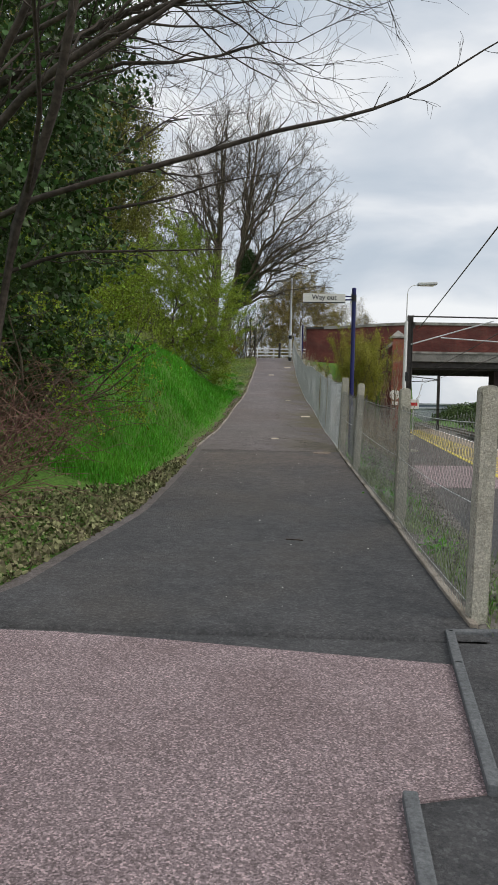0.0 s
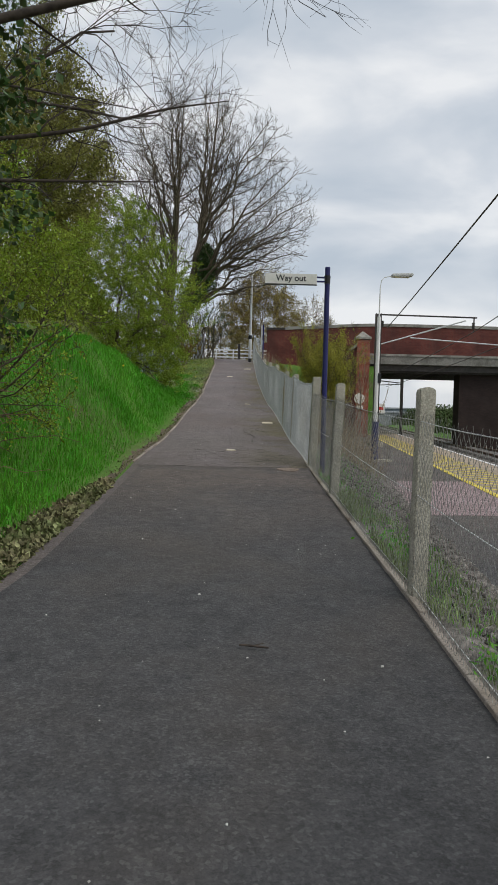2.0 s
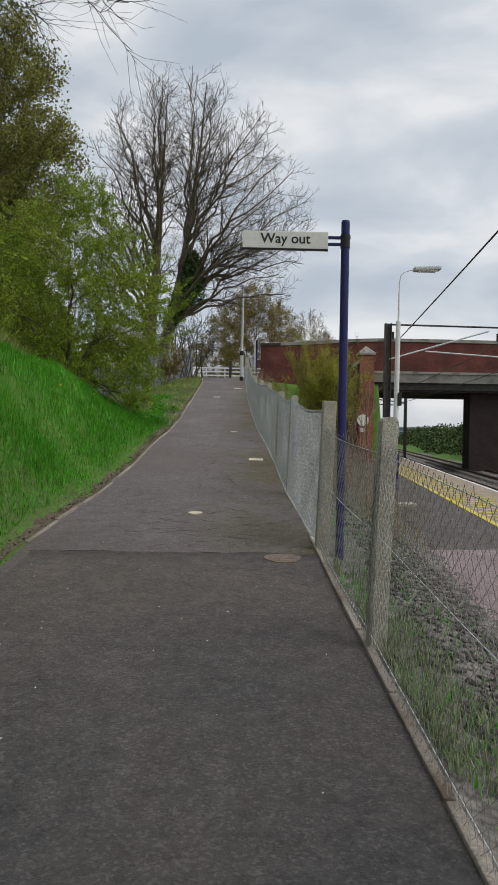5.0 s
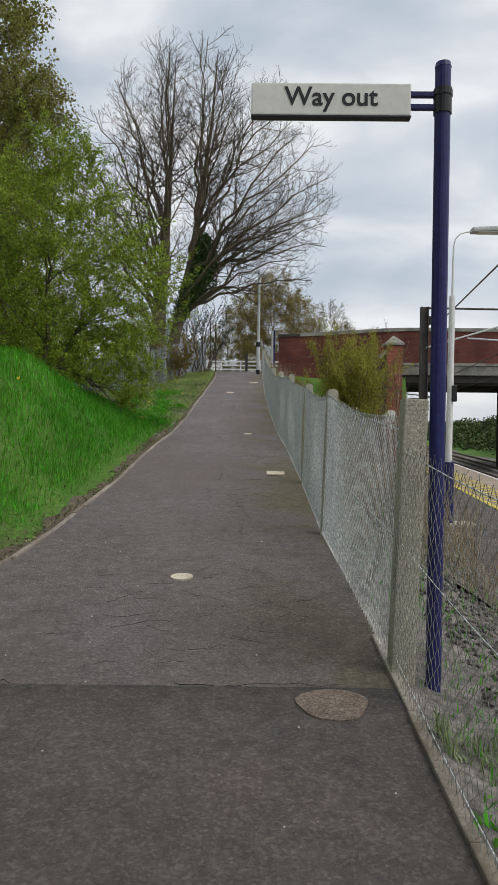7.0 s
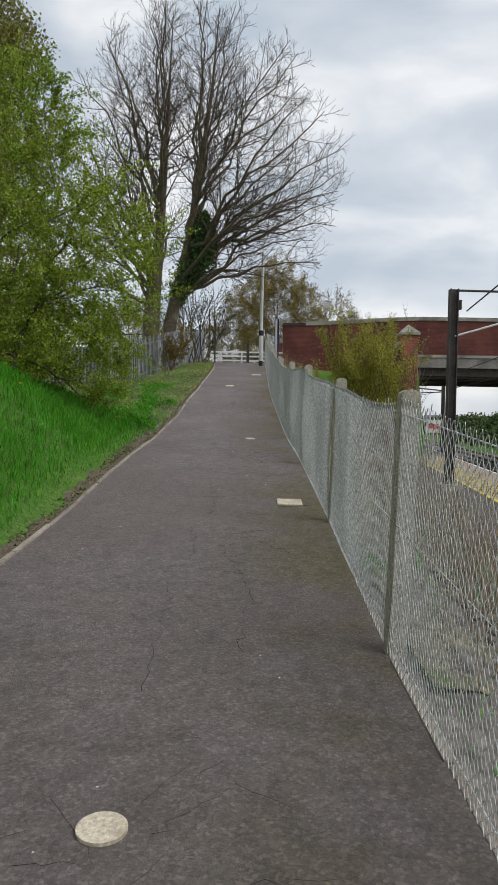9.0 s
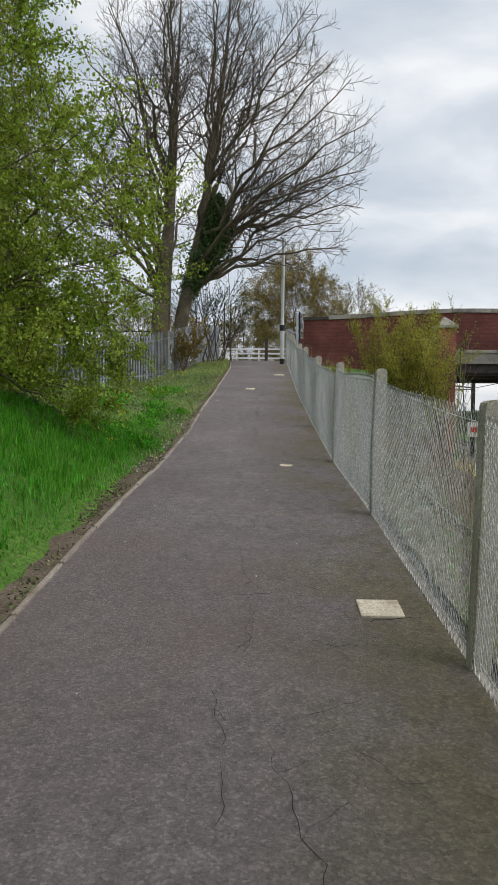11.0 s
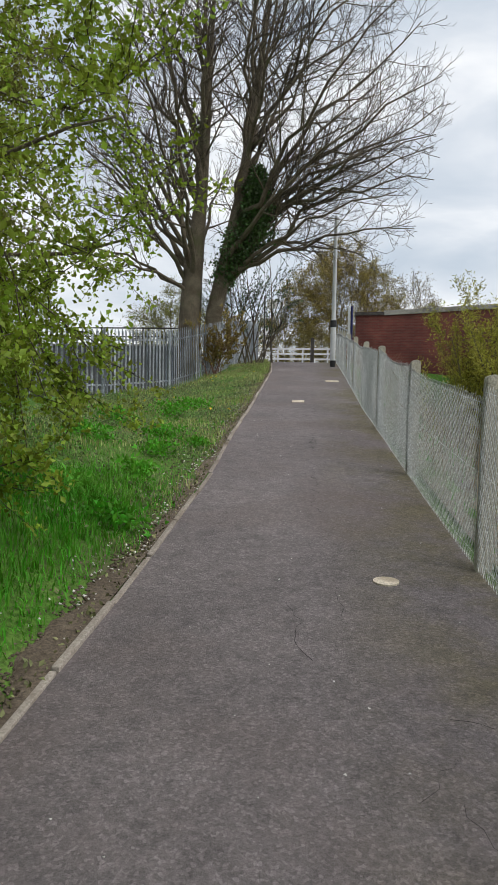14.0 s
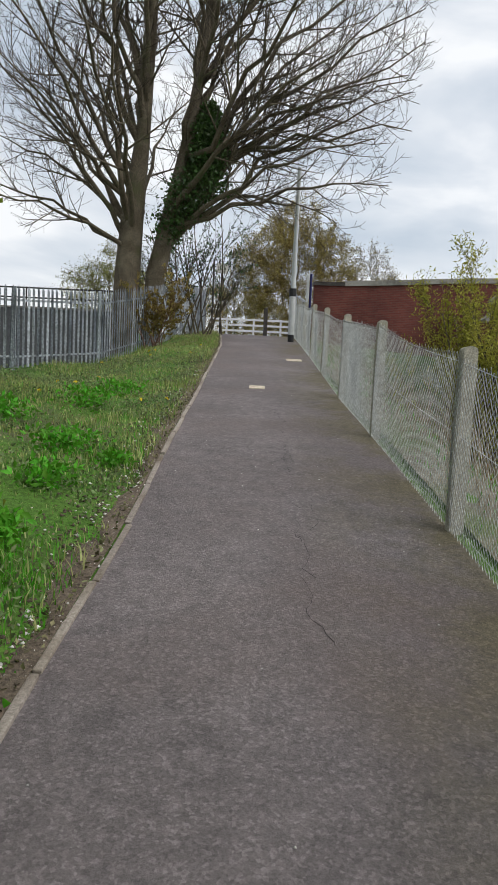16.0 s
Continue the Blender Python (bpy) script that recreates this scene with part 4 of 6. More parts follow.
def build_fence():
    fence = thing("chain_link_fence", "galvanised chain-link fence on round-topped concrete posts", "fence")
    def post_mesh(w, h, holes=True):
        bm = bmesh.new()
        prof = [(-w / 2, -0.3), (w / 2, -0.3), (w / 2, h - w * 0.32)]
        for k in range(1, 6):
            a = math.pi * k / 6
            prof.append((w / 2 * math.cos(a), h - w * 0.32 + w * 0.32 * math.sin(a)))
        prof.append((-w / 2, h - w * 0.32))
        f = bm.faces.new([bm.verts.new((x, -w / 2, z)) for x, z in prof])
        r = bmesh.ops.extrude_face_region(bm, geom=[f])
        bmesh.ops.translate(bm, vec=(0, w, 0), verts=[e for e in r["geom"] if isinstance(e, bmesh.types.BMVert)])
        bmesh.ops.recalc_face_normals(bm, faces=bm.faces)
        bmesh.ops.bevel(bm, geom=[e for e in bm.edges if abs(e.verts[0].co.z - e.verts[1].co.z) > 0.5], offset=0.012, segments=2, affect="EDGES")
        if holes:
            for k in range(4):
                rod(bm, (0, -w / 2 - 0.002, 0.25 + k * 0.3), (0, -w / 2 + 0.004, 0.25 + k * 0.3), 0.008, n=8)
        return bm
    posts = []
    me = None
    for k, y in enumerate(POST_Y):
        if k == 3:
            bm = boxed(0, 0, 0.575, 0.128, 0.128, 1.75, None, 0.012)
            box(bm, 0.005, -0.065, 1.06, 0.05, 0.006, 0.11)
            ob = part("corner_post", bm, CONCRETE, fence, "stout square concrete straining post")
        elif me is None:
            ob = part("post", post_mesh(0.108, 1.4), CONCRETE, fence)
            me = ob.data
        else:
            ob = link("post", me, CONCRETE, fence)
        lean = RNG.normal(0, 0.3, 2)
        ob.location = (fence_x(y) + 0.022, y, float(path_z(y)) - (0.09 if y > 20 else 0.0))
        ob.rotation_euler = (radians(lean[0] * 0.5), radians(lean[1]) + lean_at(y), 0)
    for a, c in zip(POST_Y, POST_Y[1:]):
        pitch = 0.04 if c < 6.6 else 0.03 if a < 26 else 0.06
        side = -0.03
        H = 1.22 if c <= 6.6 else 1.32 if c < 20 else 1.24
        L = c - a
        n = int(L / pitch)
        lines = []
        rows_n = int(H / pitch)
        q = np.arange(rows_n + 1)
        sag = 0.03 * RNG.normal(0, 1, 4)
        for i in range(n + 1):
            zig = ((q + i) % 2) * pitch
            y = a + i * pitch + zig
            y = np.clip(y, a + 0.01, c + 0.02)
            f = (y - a) / L
            z = 0.02 + q * pitch + 0.02 * np.sin(f * 6.28 + sag[0] * 60) * (q / rows_n) - 0.035 * np.sin(f * math.pi) * (q / rows_n)
            if i % 3 == 0:
                z[-1] += RNG.uniform(-0.01, 0.03)
            bulge = 0.02 * np.sin(f * math.pi * 2 + sag[1] * 50) * np.sin(q / rows_n * math.pi)
            x = fence_x(y) + side + ((q + i) % 2) * 0.004 + bulge + z * lean_at(y)
            lines.append(np.stack([x, y, path_z(y) + z, np.full(rows_n + 1, 0.0018 if c < 6.6 else 0.0024)], 1))
        link("mesh_panel", tubes("mesh_panel", lines, 3), GALV if c > 6.6 else WIREOLD, fence)
    for h in (0.1, 0.7, 1.28):
        for a, c in zip(POST_Y, POST_Y[1:]):
            hh = h - (0.1 if h > 1 and c <= 6.6 else 0.08 if h > 1 and c > 20 else 0)
            ys = np.linspace(a, c, 7)
            f = (ys - a) / (c - a)
            link("line_wire", tubes("line_wire", [np.stack([fence_x(ys) - 0.022 + hh * lean_at(ys), ys, path_z(ys) + hh - 0.02 * np.sin(f * math.pi), np.full(7, 0.003)], 1)], 4), GALV, fence)
    # raking strut behind the straining post
    part("strut", rodded((0.06, 7.9, float(path_z(7.9)) + 0.02), (0.06, 6.6, 1.5), 0.03, n=8), CONCRETE, fence)


build_fence()


def build_verge_soil():
    ys = np.linspace(4.5, 44, 200)
    rows = []
    for y in ys:
        a = float(left_x(y)) - 0.035
        w = 0.17 + 0.07 * math.sin(y * 1.9) + 0.05 * math.sin(y * 5.3) + 0.04 * math.sin(y * 11.0)
        for k in range(4):
            x = a - w * k / 3
            rows.append((x, y, max(float(land(x, y)), float(path_z(y)) - 0.01) + (0.018 if k < 3 else -0.02)))
    i = (np.arange(199)[:, None] * 4 + np.arange(3)[None]).ravel()
    tagged(link("verge_soil", fast_mesh("verge_soil", rows, np.stack([i, i + 1, i + 5, i + 4], 1), True), MUD), "bare brown soil between edging and grass", "soil", kind="structure")


build_verge_soil()


def build_edging(name, y0, y1, fx, unit, wide, lift, label):
    k = thing(name, label, "kerb", kind="structure")
    y = y0
    me = part("edging_unit", boxed(0, 0, 0, wide, unit - 0.012, 0.15, None, 0.008), EDGING, k).data
    first = True
    while y < y1:
        ob = k.children[0] if first else link("edging_unit", me, EDGING, k)
        first = False
        yc = y + unit / 2
        ob.location = (float(fx(yc)) + RNG.normal(0, 0.004), yc, float(path_z(yc)) + lift - 0.075 + RNG.normal(0, 0.004))
        dz = float(path_z(yc + 0.4) - path_z(yc - 0.4)) / 0.8
        dx = float(fx(yc + 0.4) - fx(yc - 0.4)) / 0.8
        ob.rotation_euler = (math.atan(dz), RNG.normal(0, 0.02), -math.atan(dx))
        y += unit


build_edging("path_edging_verge", 6.6, 44.5, lambda y: left_x(y) - 0.015, 0.915, 0.042, 0.022, "weathered concrete edging between tarmac and grass")
build_edging("path_edging_fence_lower", -3.1, 6.4, lambda y: right_x(y) - 0.03, 0.915, 0.05, 0.03, "pale concrete edging below the chain-link fence")
build_edging("path_edging_fence_upper", 6.6, 14.5, lambda y: right_x(y) - 0.0, 0.915, 0.05, 0.006, "mossy concrete edging below the chain-link fence")


# ---- palisade fence ----
def build_palisade():
    pts = [(-12.5, 28.6), (-9.4, 29.9), (-6.9, 31.3), (-5.55, 33.4), (-4.75, 36.3), (-4.35, 39.2), (-4.05, 42.1), (-3.85, 45.0)]
    fence = thing("palisade_fence", "galvanised steel palisade fence with pointed pales", "fence")
    bm = bmesh.new()
    prof = [(-0.034, 0.0), (-0.018, 0.012), (-0.006, 0.0), (0.006, 0.0), (0.018, 0.012), (0.034, 0.0)]
    tops = [1.70, 1.74, 1.80, 1.80, 1.74, 1.70]
    lo = [bm.verts.new((x, y - 0.006, 0.04)) for x, y in prof]
    hi = [bm.verts.new((x, y - 0.006, z)) for (x, y), z in zip(prof, tops)]
    for i in range(5):
        bm.faces.new((lo[i], lo[i + 1], hi[i + 1], hi[i]))
    bmesh.ops.solidify(bm, geom=bm.faces[:], thickness=0.004)
    pale = None
    for (x0, y0), (x1, y1) in zip(pts, pts[1:]):
        d = Vector((x1 - x0, y1 - y0, 0))
        L = d.length
        a = math.atan2(d.y, d.x)
        rot = Matrix.Rotation(a, 4, "Z")
        nrm = Vector((d.y, -d.x, 0)).normalized()
        z0, z1 = float(land(x0, y0)), float(land(x1, y1))
        pb = bmesh.new()
        box(pb, x0, y0, z0 + 0.75, 0.1, 0.012, 2.1, rot)
        box(pb, x0, y0, z0 + 0.75, 0.012, 0.1, 2.1, rot)
        part("post", pb, PALISADE, fence)
        for h in (0.3, 1.5):
            rb = bmesh.new()
            mid = Vector(((x0 + x1) / 2, (y0 + y1) / 2, (z0 + z1) / 2 + h)) + nrm * 0.04
            tilt = rot @ Matrix.Rotation(-math.atan2(z1 - z0, L), 4, "Y")
            box(rb, mid.x, mid.y, mid.z, L, 0.006, 0.045, tilt)
            part("rail", rb, PALISADE, fence)
        n = int(L / 0.13)
        for k in range(n):
            f = (k + 0.5) / n
            p = Vector((x0, y0, 0)).lerp(Vector((x1, y1, 0)), f) + nrm * 0.06
            if pale is None:
                ob = part("pale", bm, PALISADE, fence)
                pale = ob.data
            else:
                ob = link("pale", pale, PALISADE, fence)
            ob.location = (p.x, p.y, z0 + (z1 - z0) * f + 0.02)
            ob.rotation_euler = (0, RNG.normal(0, 0.006), a)
    x, y = pts[-1]
    part("end_panel", boxed(x + 0.02, y + 0.35, float(land(x, y)) + 0.9, 0.06, 0.7, 1.9, None, 0.01), DARKSTEEL, fence, "dark closed end panel")


build_palisade()


# ---- top of the ramp ----
def build_car_park():
    rows = []
    xs, ys = np.linspace(-45, -6.9, 30), np.linspace(33.2, 45.2, 14)
    for y in ys:
        for x in xs:
            rows.append((x, y, 3.05))
    i = (np.arange(13)[:, None] * 30 + np.arange(29)[None]).ravel()
    tagged(link("car_park", fast_mesh("car_park", rows, np.stack([i, i + 1, i + 31, i + 30], 1), True), ASPHALT), "grey tarmac yard behind the palisade fence", "car park", kind="structure")


build_car_park()


def build_yard_wall():
    w = thing("yard_wall", "dark grey retaining wall with a rail, behind the yard", "wall", kind="structure")
    part("face", boxed(-26.2, 45.0, 4.35, 38.6, 0.3, 3.0, None, 0.02), DARKKERB, w)
    part("coping", boxed(-26.2, 45.0, 5.88, 38.7, 0.4, 0.08, None, 0.015), COPING, w)
    for h in (6.3, 6.7):
        part("rail", boxed(-26.2, 45.0, h, 38.6, 0.05, 0.06, None, 0.01), DARKSTEEL, w)
    for k in range(20):
        part("rail_post", boxed(-45.2 + k * 2.0, 45.0, 6.31, 0.06, 0.06, 0.86, None, 0.01), DARKSTEEL, w)


build_yard_wall()


def build_top():
    z = float(path_z(46))
    tagged(part("road", boxed(-10, 50.2, 5.17, 120, 5.6, 0.08), ASPHALT), "grey tarmac road crossing at the top of the ramp", "road", kind="structure")
    tagged(part("pavement", boxed(-10, 54.0, 5.22, 120, 2.0, 0.16, None, 0.02), CONCRETE), "concrete pavement beyond the road", "pavement", kind="structure")
    r = thing("white_railing", "white painted post and rail fence across the road", "railing")
    for k in range(9):
        part("post", boxed(-9.0 + k * 1.45, 53.4, 5.95, 0.1, 0.1, 1.5, None, 0.01), WHITE, r)
    for h in (6.62, 6.33, 6.03):
        part("rail", boxed(-3.2, 53.34, h, 13.0, 0.05, 0.1, None, 0.01), WHITE, r)
    b = thing("wooden_bollard", "dark weathered wooden bollard at the head of the path", "bollard")
    part("post", boxed(-1.25, 46.2, z + 0.6, 0.17, 0.17, 1.3, None, 0.02), DARKSTEEL, b)
    c = thing("camera_pole", "tall pale grey pole with a wider painted base", "pole")
    x, y, zb = -0.56, 38.4, 4.42
    part("base", rodded((x, y, zb), (x, y, zb + 0.3), 0.1, n=14), BLACK, c, "black base sleeve")
    part("lower_tube", rodded((x, y, zb + 0.3), (x, y, zb + 1.5), 0.1, n=14), GREYPOLE, c)
    part("band", rodded((x, y, zb + 1.5), (x, y, zb + 1.75), 0.12, n=14), BLACK, c, "black bracket band")
    part("upper_tube", rodded((x, y, zb + 1.5), (x + 0.02, y, 9.9), 0.075, 0.06, 14), GREYPOLE, c)
    p = thing("purple_signpost", "thin purple and white post beside the bridge wall", "post")
    part("post", rodded((0.45, 44.0, 4.9), (0.45, 44.0, 7.6), 0.05), NAVY, p)
    part("strip", boxed(0.33, 44.0, 6.6, 0.1, 0.05, 1.9, None, 0.01), GREYPOLE, p)
    g = thing("steel_mesh_gate", "grey steel mesh panel beside the bridge wall", "fence panel")
    for k in range(7):
        part("bar", rodded((-0.2 + k * 0.1, 42.3 + k * 0.35, 4.9), (-0.2 + k * 0.1, 42.3 + k * 0.35, 6.55), 0.018, n=6), PALISADE, g)
    for h in (5.1, 6.5):
        part("rail", rodded((-0.2, 42.3, h), (0.42, 44.4, h), 0.02, n=6), PALISADE, g)
    s = thing("street_sign", "white sign on a tall dark double post by the fence end", "sign")
    for dx in (0, 0.35):
        part("post", rodded((-3.55 + dx, 46.0, 5.1), (-3.55 + dx, 46.0, 8.4 - dx * 1.5), 0.04), DARKSTEEL, s)
    part("plate", boxed(-3.2, 45.97, 8.0, 0.5, 0.03, 0.42, None, 0.01), SIGNWHITE, s)
    for h in (5.7, 6.3, 6.9):
        part("rung", rodded((-3.55, 46.0, h), (-3.2, 46.0, h), 0.02, n=6), WHITE, s)


build_top()


# ---- covers and patches in the tarmac ----
def ground_disc(name, x, y, r, material, label, square=None, lift=0.01):
    bm = bmesh.new()
    dz = float(path_z(y + 0.3) - path_z(y - 0.3)) / 0.6
    if square:
        box(bm, 0, 0, 0, square[0], square[1], 0.03, None, 0.006)
    else:
        n = 22
        vs = []
        for k in range(n):
            a = 6.283 * k / n
            rr = r * (1 + (0.05 * math.sin(3 * a + x) + 0.04 * math.sin(5 * a) if r > 0.15 else 0))
            vs.append(bm.verts.new((rr * math.cos(a), rr * math.sin(a) * 0.9, 0.014)))
        f = bm.faces.new(vs)
        r2 = bmesh.ops.extrude_face_region(bm, geom=[f])
        bmesh.ops.translate(bm, vec=(0, 0, -0.03), verts=[e for e in r2["geom"] if isinstance(e, bmesh.types.BMVert)])
        bmesh.ops.recalc_face_normals(bm, faces=bm.faces)
    ob = part(name, bm, material)
    ob.matrix_world = Matrix.Translation((x, y, float(path_z(y)) + lift - 0.012)) @ Matrix.Rotation(math.atan(dz), 4, "X")
    return tagged(ob, label, "cover")


ground_disc("round_patch", -0.42, 6.12, 0.17, AGGREGATE, "rough round aggregate patch set in the tarmac", lift=0.012)
ground_disc("round_cover", -1.34, 8.02, 0.085, PALE_SLAB, "small pale round cover set in the tarmac")
ground_disc("square_cover", -0.46, 13.2, 0, PALE_SLAB, "pale square concrete cover set in the tarmac", (0.27, 0.26))
ground_disc("round_cover", -0.92, 18.15, 0.089, PALE_SLAB, "pale round cover set in the tarmac")
ground_disc("square_cover", -1.66, 28.0, 0, PALE_SLAB, "small pale oblong cover high on the ramp", (0.26, 0.3))
ground_disc("square_cover", -0.78, 32.6, 0, PALE_SLAB, "small pale oblong cover by the fence", (0.36, 0.4))


# ---- trees and shrubs ----
def tree(name, label, category, branches, bark, n_big=7, twig_levels=(0, 1), leaf=None, leaf_mat=None, leaf_size=0.06, twig=None, big_name="trunk", leaf_spread=0.0, leaf_long=1.6):
    t = thing(name, label, category, at=tuple(float(v) for v in branches[0][1][0, :3]))
    big = [r for lev, r in branches if lev not in twig_levels]
    small = [r for lev, r in branches if lev in twig_levels]
    if big:
        link(big_name, tubes(big_name, big, n_big), bark, t)
    if small:
        link("twig_spray", tubes("twig_spray", small, 3), twig or TWIG, t)
    if leaf is not None:
        link("crown", leaves("crown", leaf, leaf_size, leaf_spread, leaf_long), leaf_mat, t)
    return t


def smooth_limb(a, da, z, r0, r1, k, rng, rough=0.012):
    """A limb that leaves a along da and bends evenly to z: rows x, y, z, radius."""
    a, da, z = (np.asarray(v, float) for v in (a, da, z))
    f = np.linspace(0, 1, k + 1)[:, None]
    L = np.linalg.norm(z - a)
    c = a + da / np.linalg.norm(da) * L * 0.5
    q = a * (1 - f) ** 2 + 2 * c * f * (1 - f) + z * f ** 2
    q[1:-1] += rng.normal(0, rough * L / 3, q[1:-1].shape)
    return np.column_stack([q, r0 + (r1 - r0) * f[:, 0] ** 0.75])


def side_shoots(rows, spacing, length, level, rng, inside, start=0.15, angle=(25, 48), lift=0.25, thin=0.5, min_r=0.006, k=4):
    """Branches set alternately along a limb, bending upward, kept within the crown."""
    out = []
    seg = np.linalg.norm(np.diff(rows[:, :3], axis=0), axis=1)
    total = seg.sum()
    cum = np.concatenate([[0], np.cumsum(seg)])
    at = start * total + rng.uniform(0, spacing)
    spin = rng.uniform(0, 6.28)
    while at < total * 0.985:
        i = min(int(np.searchsorted(cum, at)) - 1, len(rows) - 2)
        g = (at - cum[i]) / max(seg[i], 1e-6)
        o = rows[i] * (1 - g) + rows[i + 1] * g
        ax = (rows[i + 1] - rows[i])[:3]
        ax = ax / np.linalg.norm(ax)
        u = np.cross(ax, (0.3, 0.9, 0.2))
        u /= np.linalg.norm(u)
        w = np.cross(ax, u)
        spin += 2.4 + rng.normal(0, 0.4)
        t = radians(rng.uniform(*angle))
        d = ax * math.cos(t) + (u * math.cos(spin) + w * math.sin(spin)) * math.sin(t)
        f = at / total
        L = length * rng.uniform(0.55, 1.2) * (1.1 - 0.6 * f)
        e = o[:3] + (d + np.array([0, 0, lift])) * L
        for shrink in range(4):
            if inside(e):
                break
            L *= 0.65
            e = o[:3] + (d + np.array([0, 0, lift])) * L
        r = max(min(o[3] * thin, 0.012 * L + min_r), min_r)
        out.append((level, smooth_limb(o[:3], d, e, r, max(r * 0.35, min_r * 0.7), k, rng)))
        at += spacing * rng.uniform(0.6, 1.4)
    return out


def big_tree():
    rng = np.random.default_rng(21)
    y = 38.5
    z = float(land(-5.6, y)) - 0.2
    centre, radii = np.array([-3.7, y, 13.2]), np.array([7.1, 6.4, 8.6])

    def inside(p):
        q = (np.asarray(p) - centre) / radii
        a = math.atan2(q[2], q[0])
        return (q ** 2).sum() < (1 + 0.05 * math.sin(7 * a) + 0.04 * math.sin(13 * a + q[1] * 5)) ** 2 and p[2] > 7.0

    br = []
    stems = [np.array([(-5.9, y, z, 0.58), (-5.88, y, z + 1.6, 0.47), (-5.85, y, 6.2, 0.43), (-5.75, y, 8.0, 0.38), (-5.5, y, 10.5, 0.25), (-5.35, y + 0.2, 13.5, 0.16), (-5.2, y + 0.3, 17.0, 0.08), (-5.0, y, 20.6, 0.02)]),
             np.array([(-5.1, y + 0.15, z, 0.42), (-5.05, y + 0.1, z + 1.6, 0.36), (-4.95, y, 6.4, 0.33), (-4.55, y, 8.2, 0.29), (-4.05, y, 10.6, 0.22), (-3.6, y, 13.8, 0.15), (-3.1, y, 17.5, 0.08), (-2.8, y, 21.3, 0.02)])]
    limbs = []
    for stem in stems:
        br.append((6, stem))
        limbs.append(stem[3:])
    # main limbs: stem, height at which it leaves, where it ends
    plan = []
    for j in range(42):
        a = 2.4 * j + rng.uniform(-0.3, 0.3)
        el = radians((-4, 8, 22, 38, 54, 70)[j % 6] + rng.uniform(-6, 6))
        d = np.array([math.cos(a) * math.cos(el), math.sin(a) * math.cos(el), math.sin(el)])
        e = centre + d * radii * rng.uniform(0.9, 0.99)
        e[2] = max(e[2], 8.6)
        plan.append((0 if e[0] < -4.6 else 1, np.interp(el, (-0.1, 0.5, 1.25), (7.4, 10.2, 13.6)) + rng.uniform(-0.7, 0.7), e))
    for e in ((2.1, y - 1, 9.2), (1.3, y - 2.5, 10.0), (2.9, y, 11.2), (3.1, y + 1.0, 13.2), (2.4, y - 1.5, 12.2), (3.0, y - 0.5, 14.6), (0.9, y + 2, 8.8)):
        plan.append((1, rng.uniform(7.6, 9.6), np.array(e)))
    for e in ((-10.4, y - 1, 8.8), (-10.2, y, 10.6), (-9.6, y - 2.5, 8.0), (-10.3, y + 1, 13.0), (-9.3, y - 3, 12.0)):
        plan.append((0, rng.uniform(6.6, 8.2), np.array(e)))
    for k, h, e in plan:
        st = stems[k]
        o = np.array([np.interp(h, st[:, 2], st[:, c]) for c in range(4)])
        out = e - o[:3]
        L = np.linalg.norm(out)
        d = out / L + np.array([0, 0, 0.35])
        limbs.append(smooth_limb(o[:3], d, e, min(o[3] * 0.55, 0.035 + 0.0105 * L), 0.014, 9, rng, 0.045))
        br.append((5, limbs[-1]))
    for limb in limbs:
        second = side_shoots(limb, 0.52, 2.7, 4, rng, inside, 0.26, (34, 62), 0.12, 0.55, 0.012, 5)
        br += second
        for _, r in second:
            third = side_shoots(r, 0.24, 1.15, 1, rng, inside, 0.12, (30, 60), 0.12, 0.6, 0.008, 3)
            br += third
            for _, q in third:
                br += side_shoots(q, 0.21, 0.48, 0, rng, inside, 0.2, (25, 60), 0.2, 0.7, 0.006, 2)
    t = tree("bare_tree", "large leafless multi-stemmed tree with ivy, behind the palisade", "tree", br, BARK, 6, (0, 1))
    # ivy up the second stem and between the two
    n = 9000
    h = rng.uniform(0, 1, n) ** 0.8
    zz = 7.5 + 4.1 * h
    st = stems[1]
    cx = np.interp(zz, st[:, 2], st[:, 0]) + np.interp(zz, (5, 8, 9, 10, 11.6), (-0.1, 0.1, 0.6, 0.75, 0.5))
    rad = np.interp(zz, (5, 7.2, 9, 10.3, 11.6), (0.3, 0.4, 0.85, 0.75, 0.25)) * (1 + 0.3 * np.sin(zz * 5) * np.sin(zz * 2.1 + 1))
    p = rng.normal(0, 1, (n, 3))
    p /= np.linalg.norm(p, axis=1, keepdims=True)
    p *= rng.uniform(0.55, 1.1, (n, 1))
    pts = np.stack([cx + p[:, 0] * rad, y + p[:, 1] * rad, zz + p[:, 2] * 0.3], 1)
    link("ivy", leaves("ivy", pts, 0.11, 0.04, 1.3, -0.2, rng), IVY, t, "dark ivy clinging to the stems")
    # elder scrub at its foot
    br = []
    for k in range(22):
        a = rng.uniform(0, 6.28)
        br += grow((-3.9 + rng.normal(0, 0.35), 40.6 + rng.normal(0, 0.4), float(land(-3.9, 40.6)) - 0.1), (0.45 * math.cos(a), 0.45 * math.sin(a), 1), rng.uniform(2.6, 4.8), 0.035, 2, rng, kids=(5, 8), wander=0.12, lift=0.03,
                   ratio=0.42, angle=(20, 50), start=0.25, seg=5, tip=0.3, min_r=0.006)
    tree("leafing_shrub", "dark twiggy shrub with sparse green leaves by the palisade", "bush", br, BARK, 5, (0, 1), along(br, (0,), 9, rng), IVY, 0.075, big_name="stem")


big_tree()


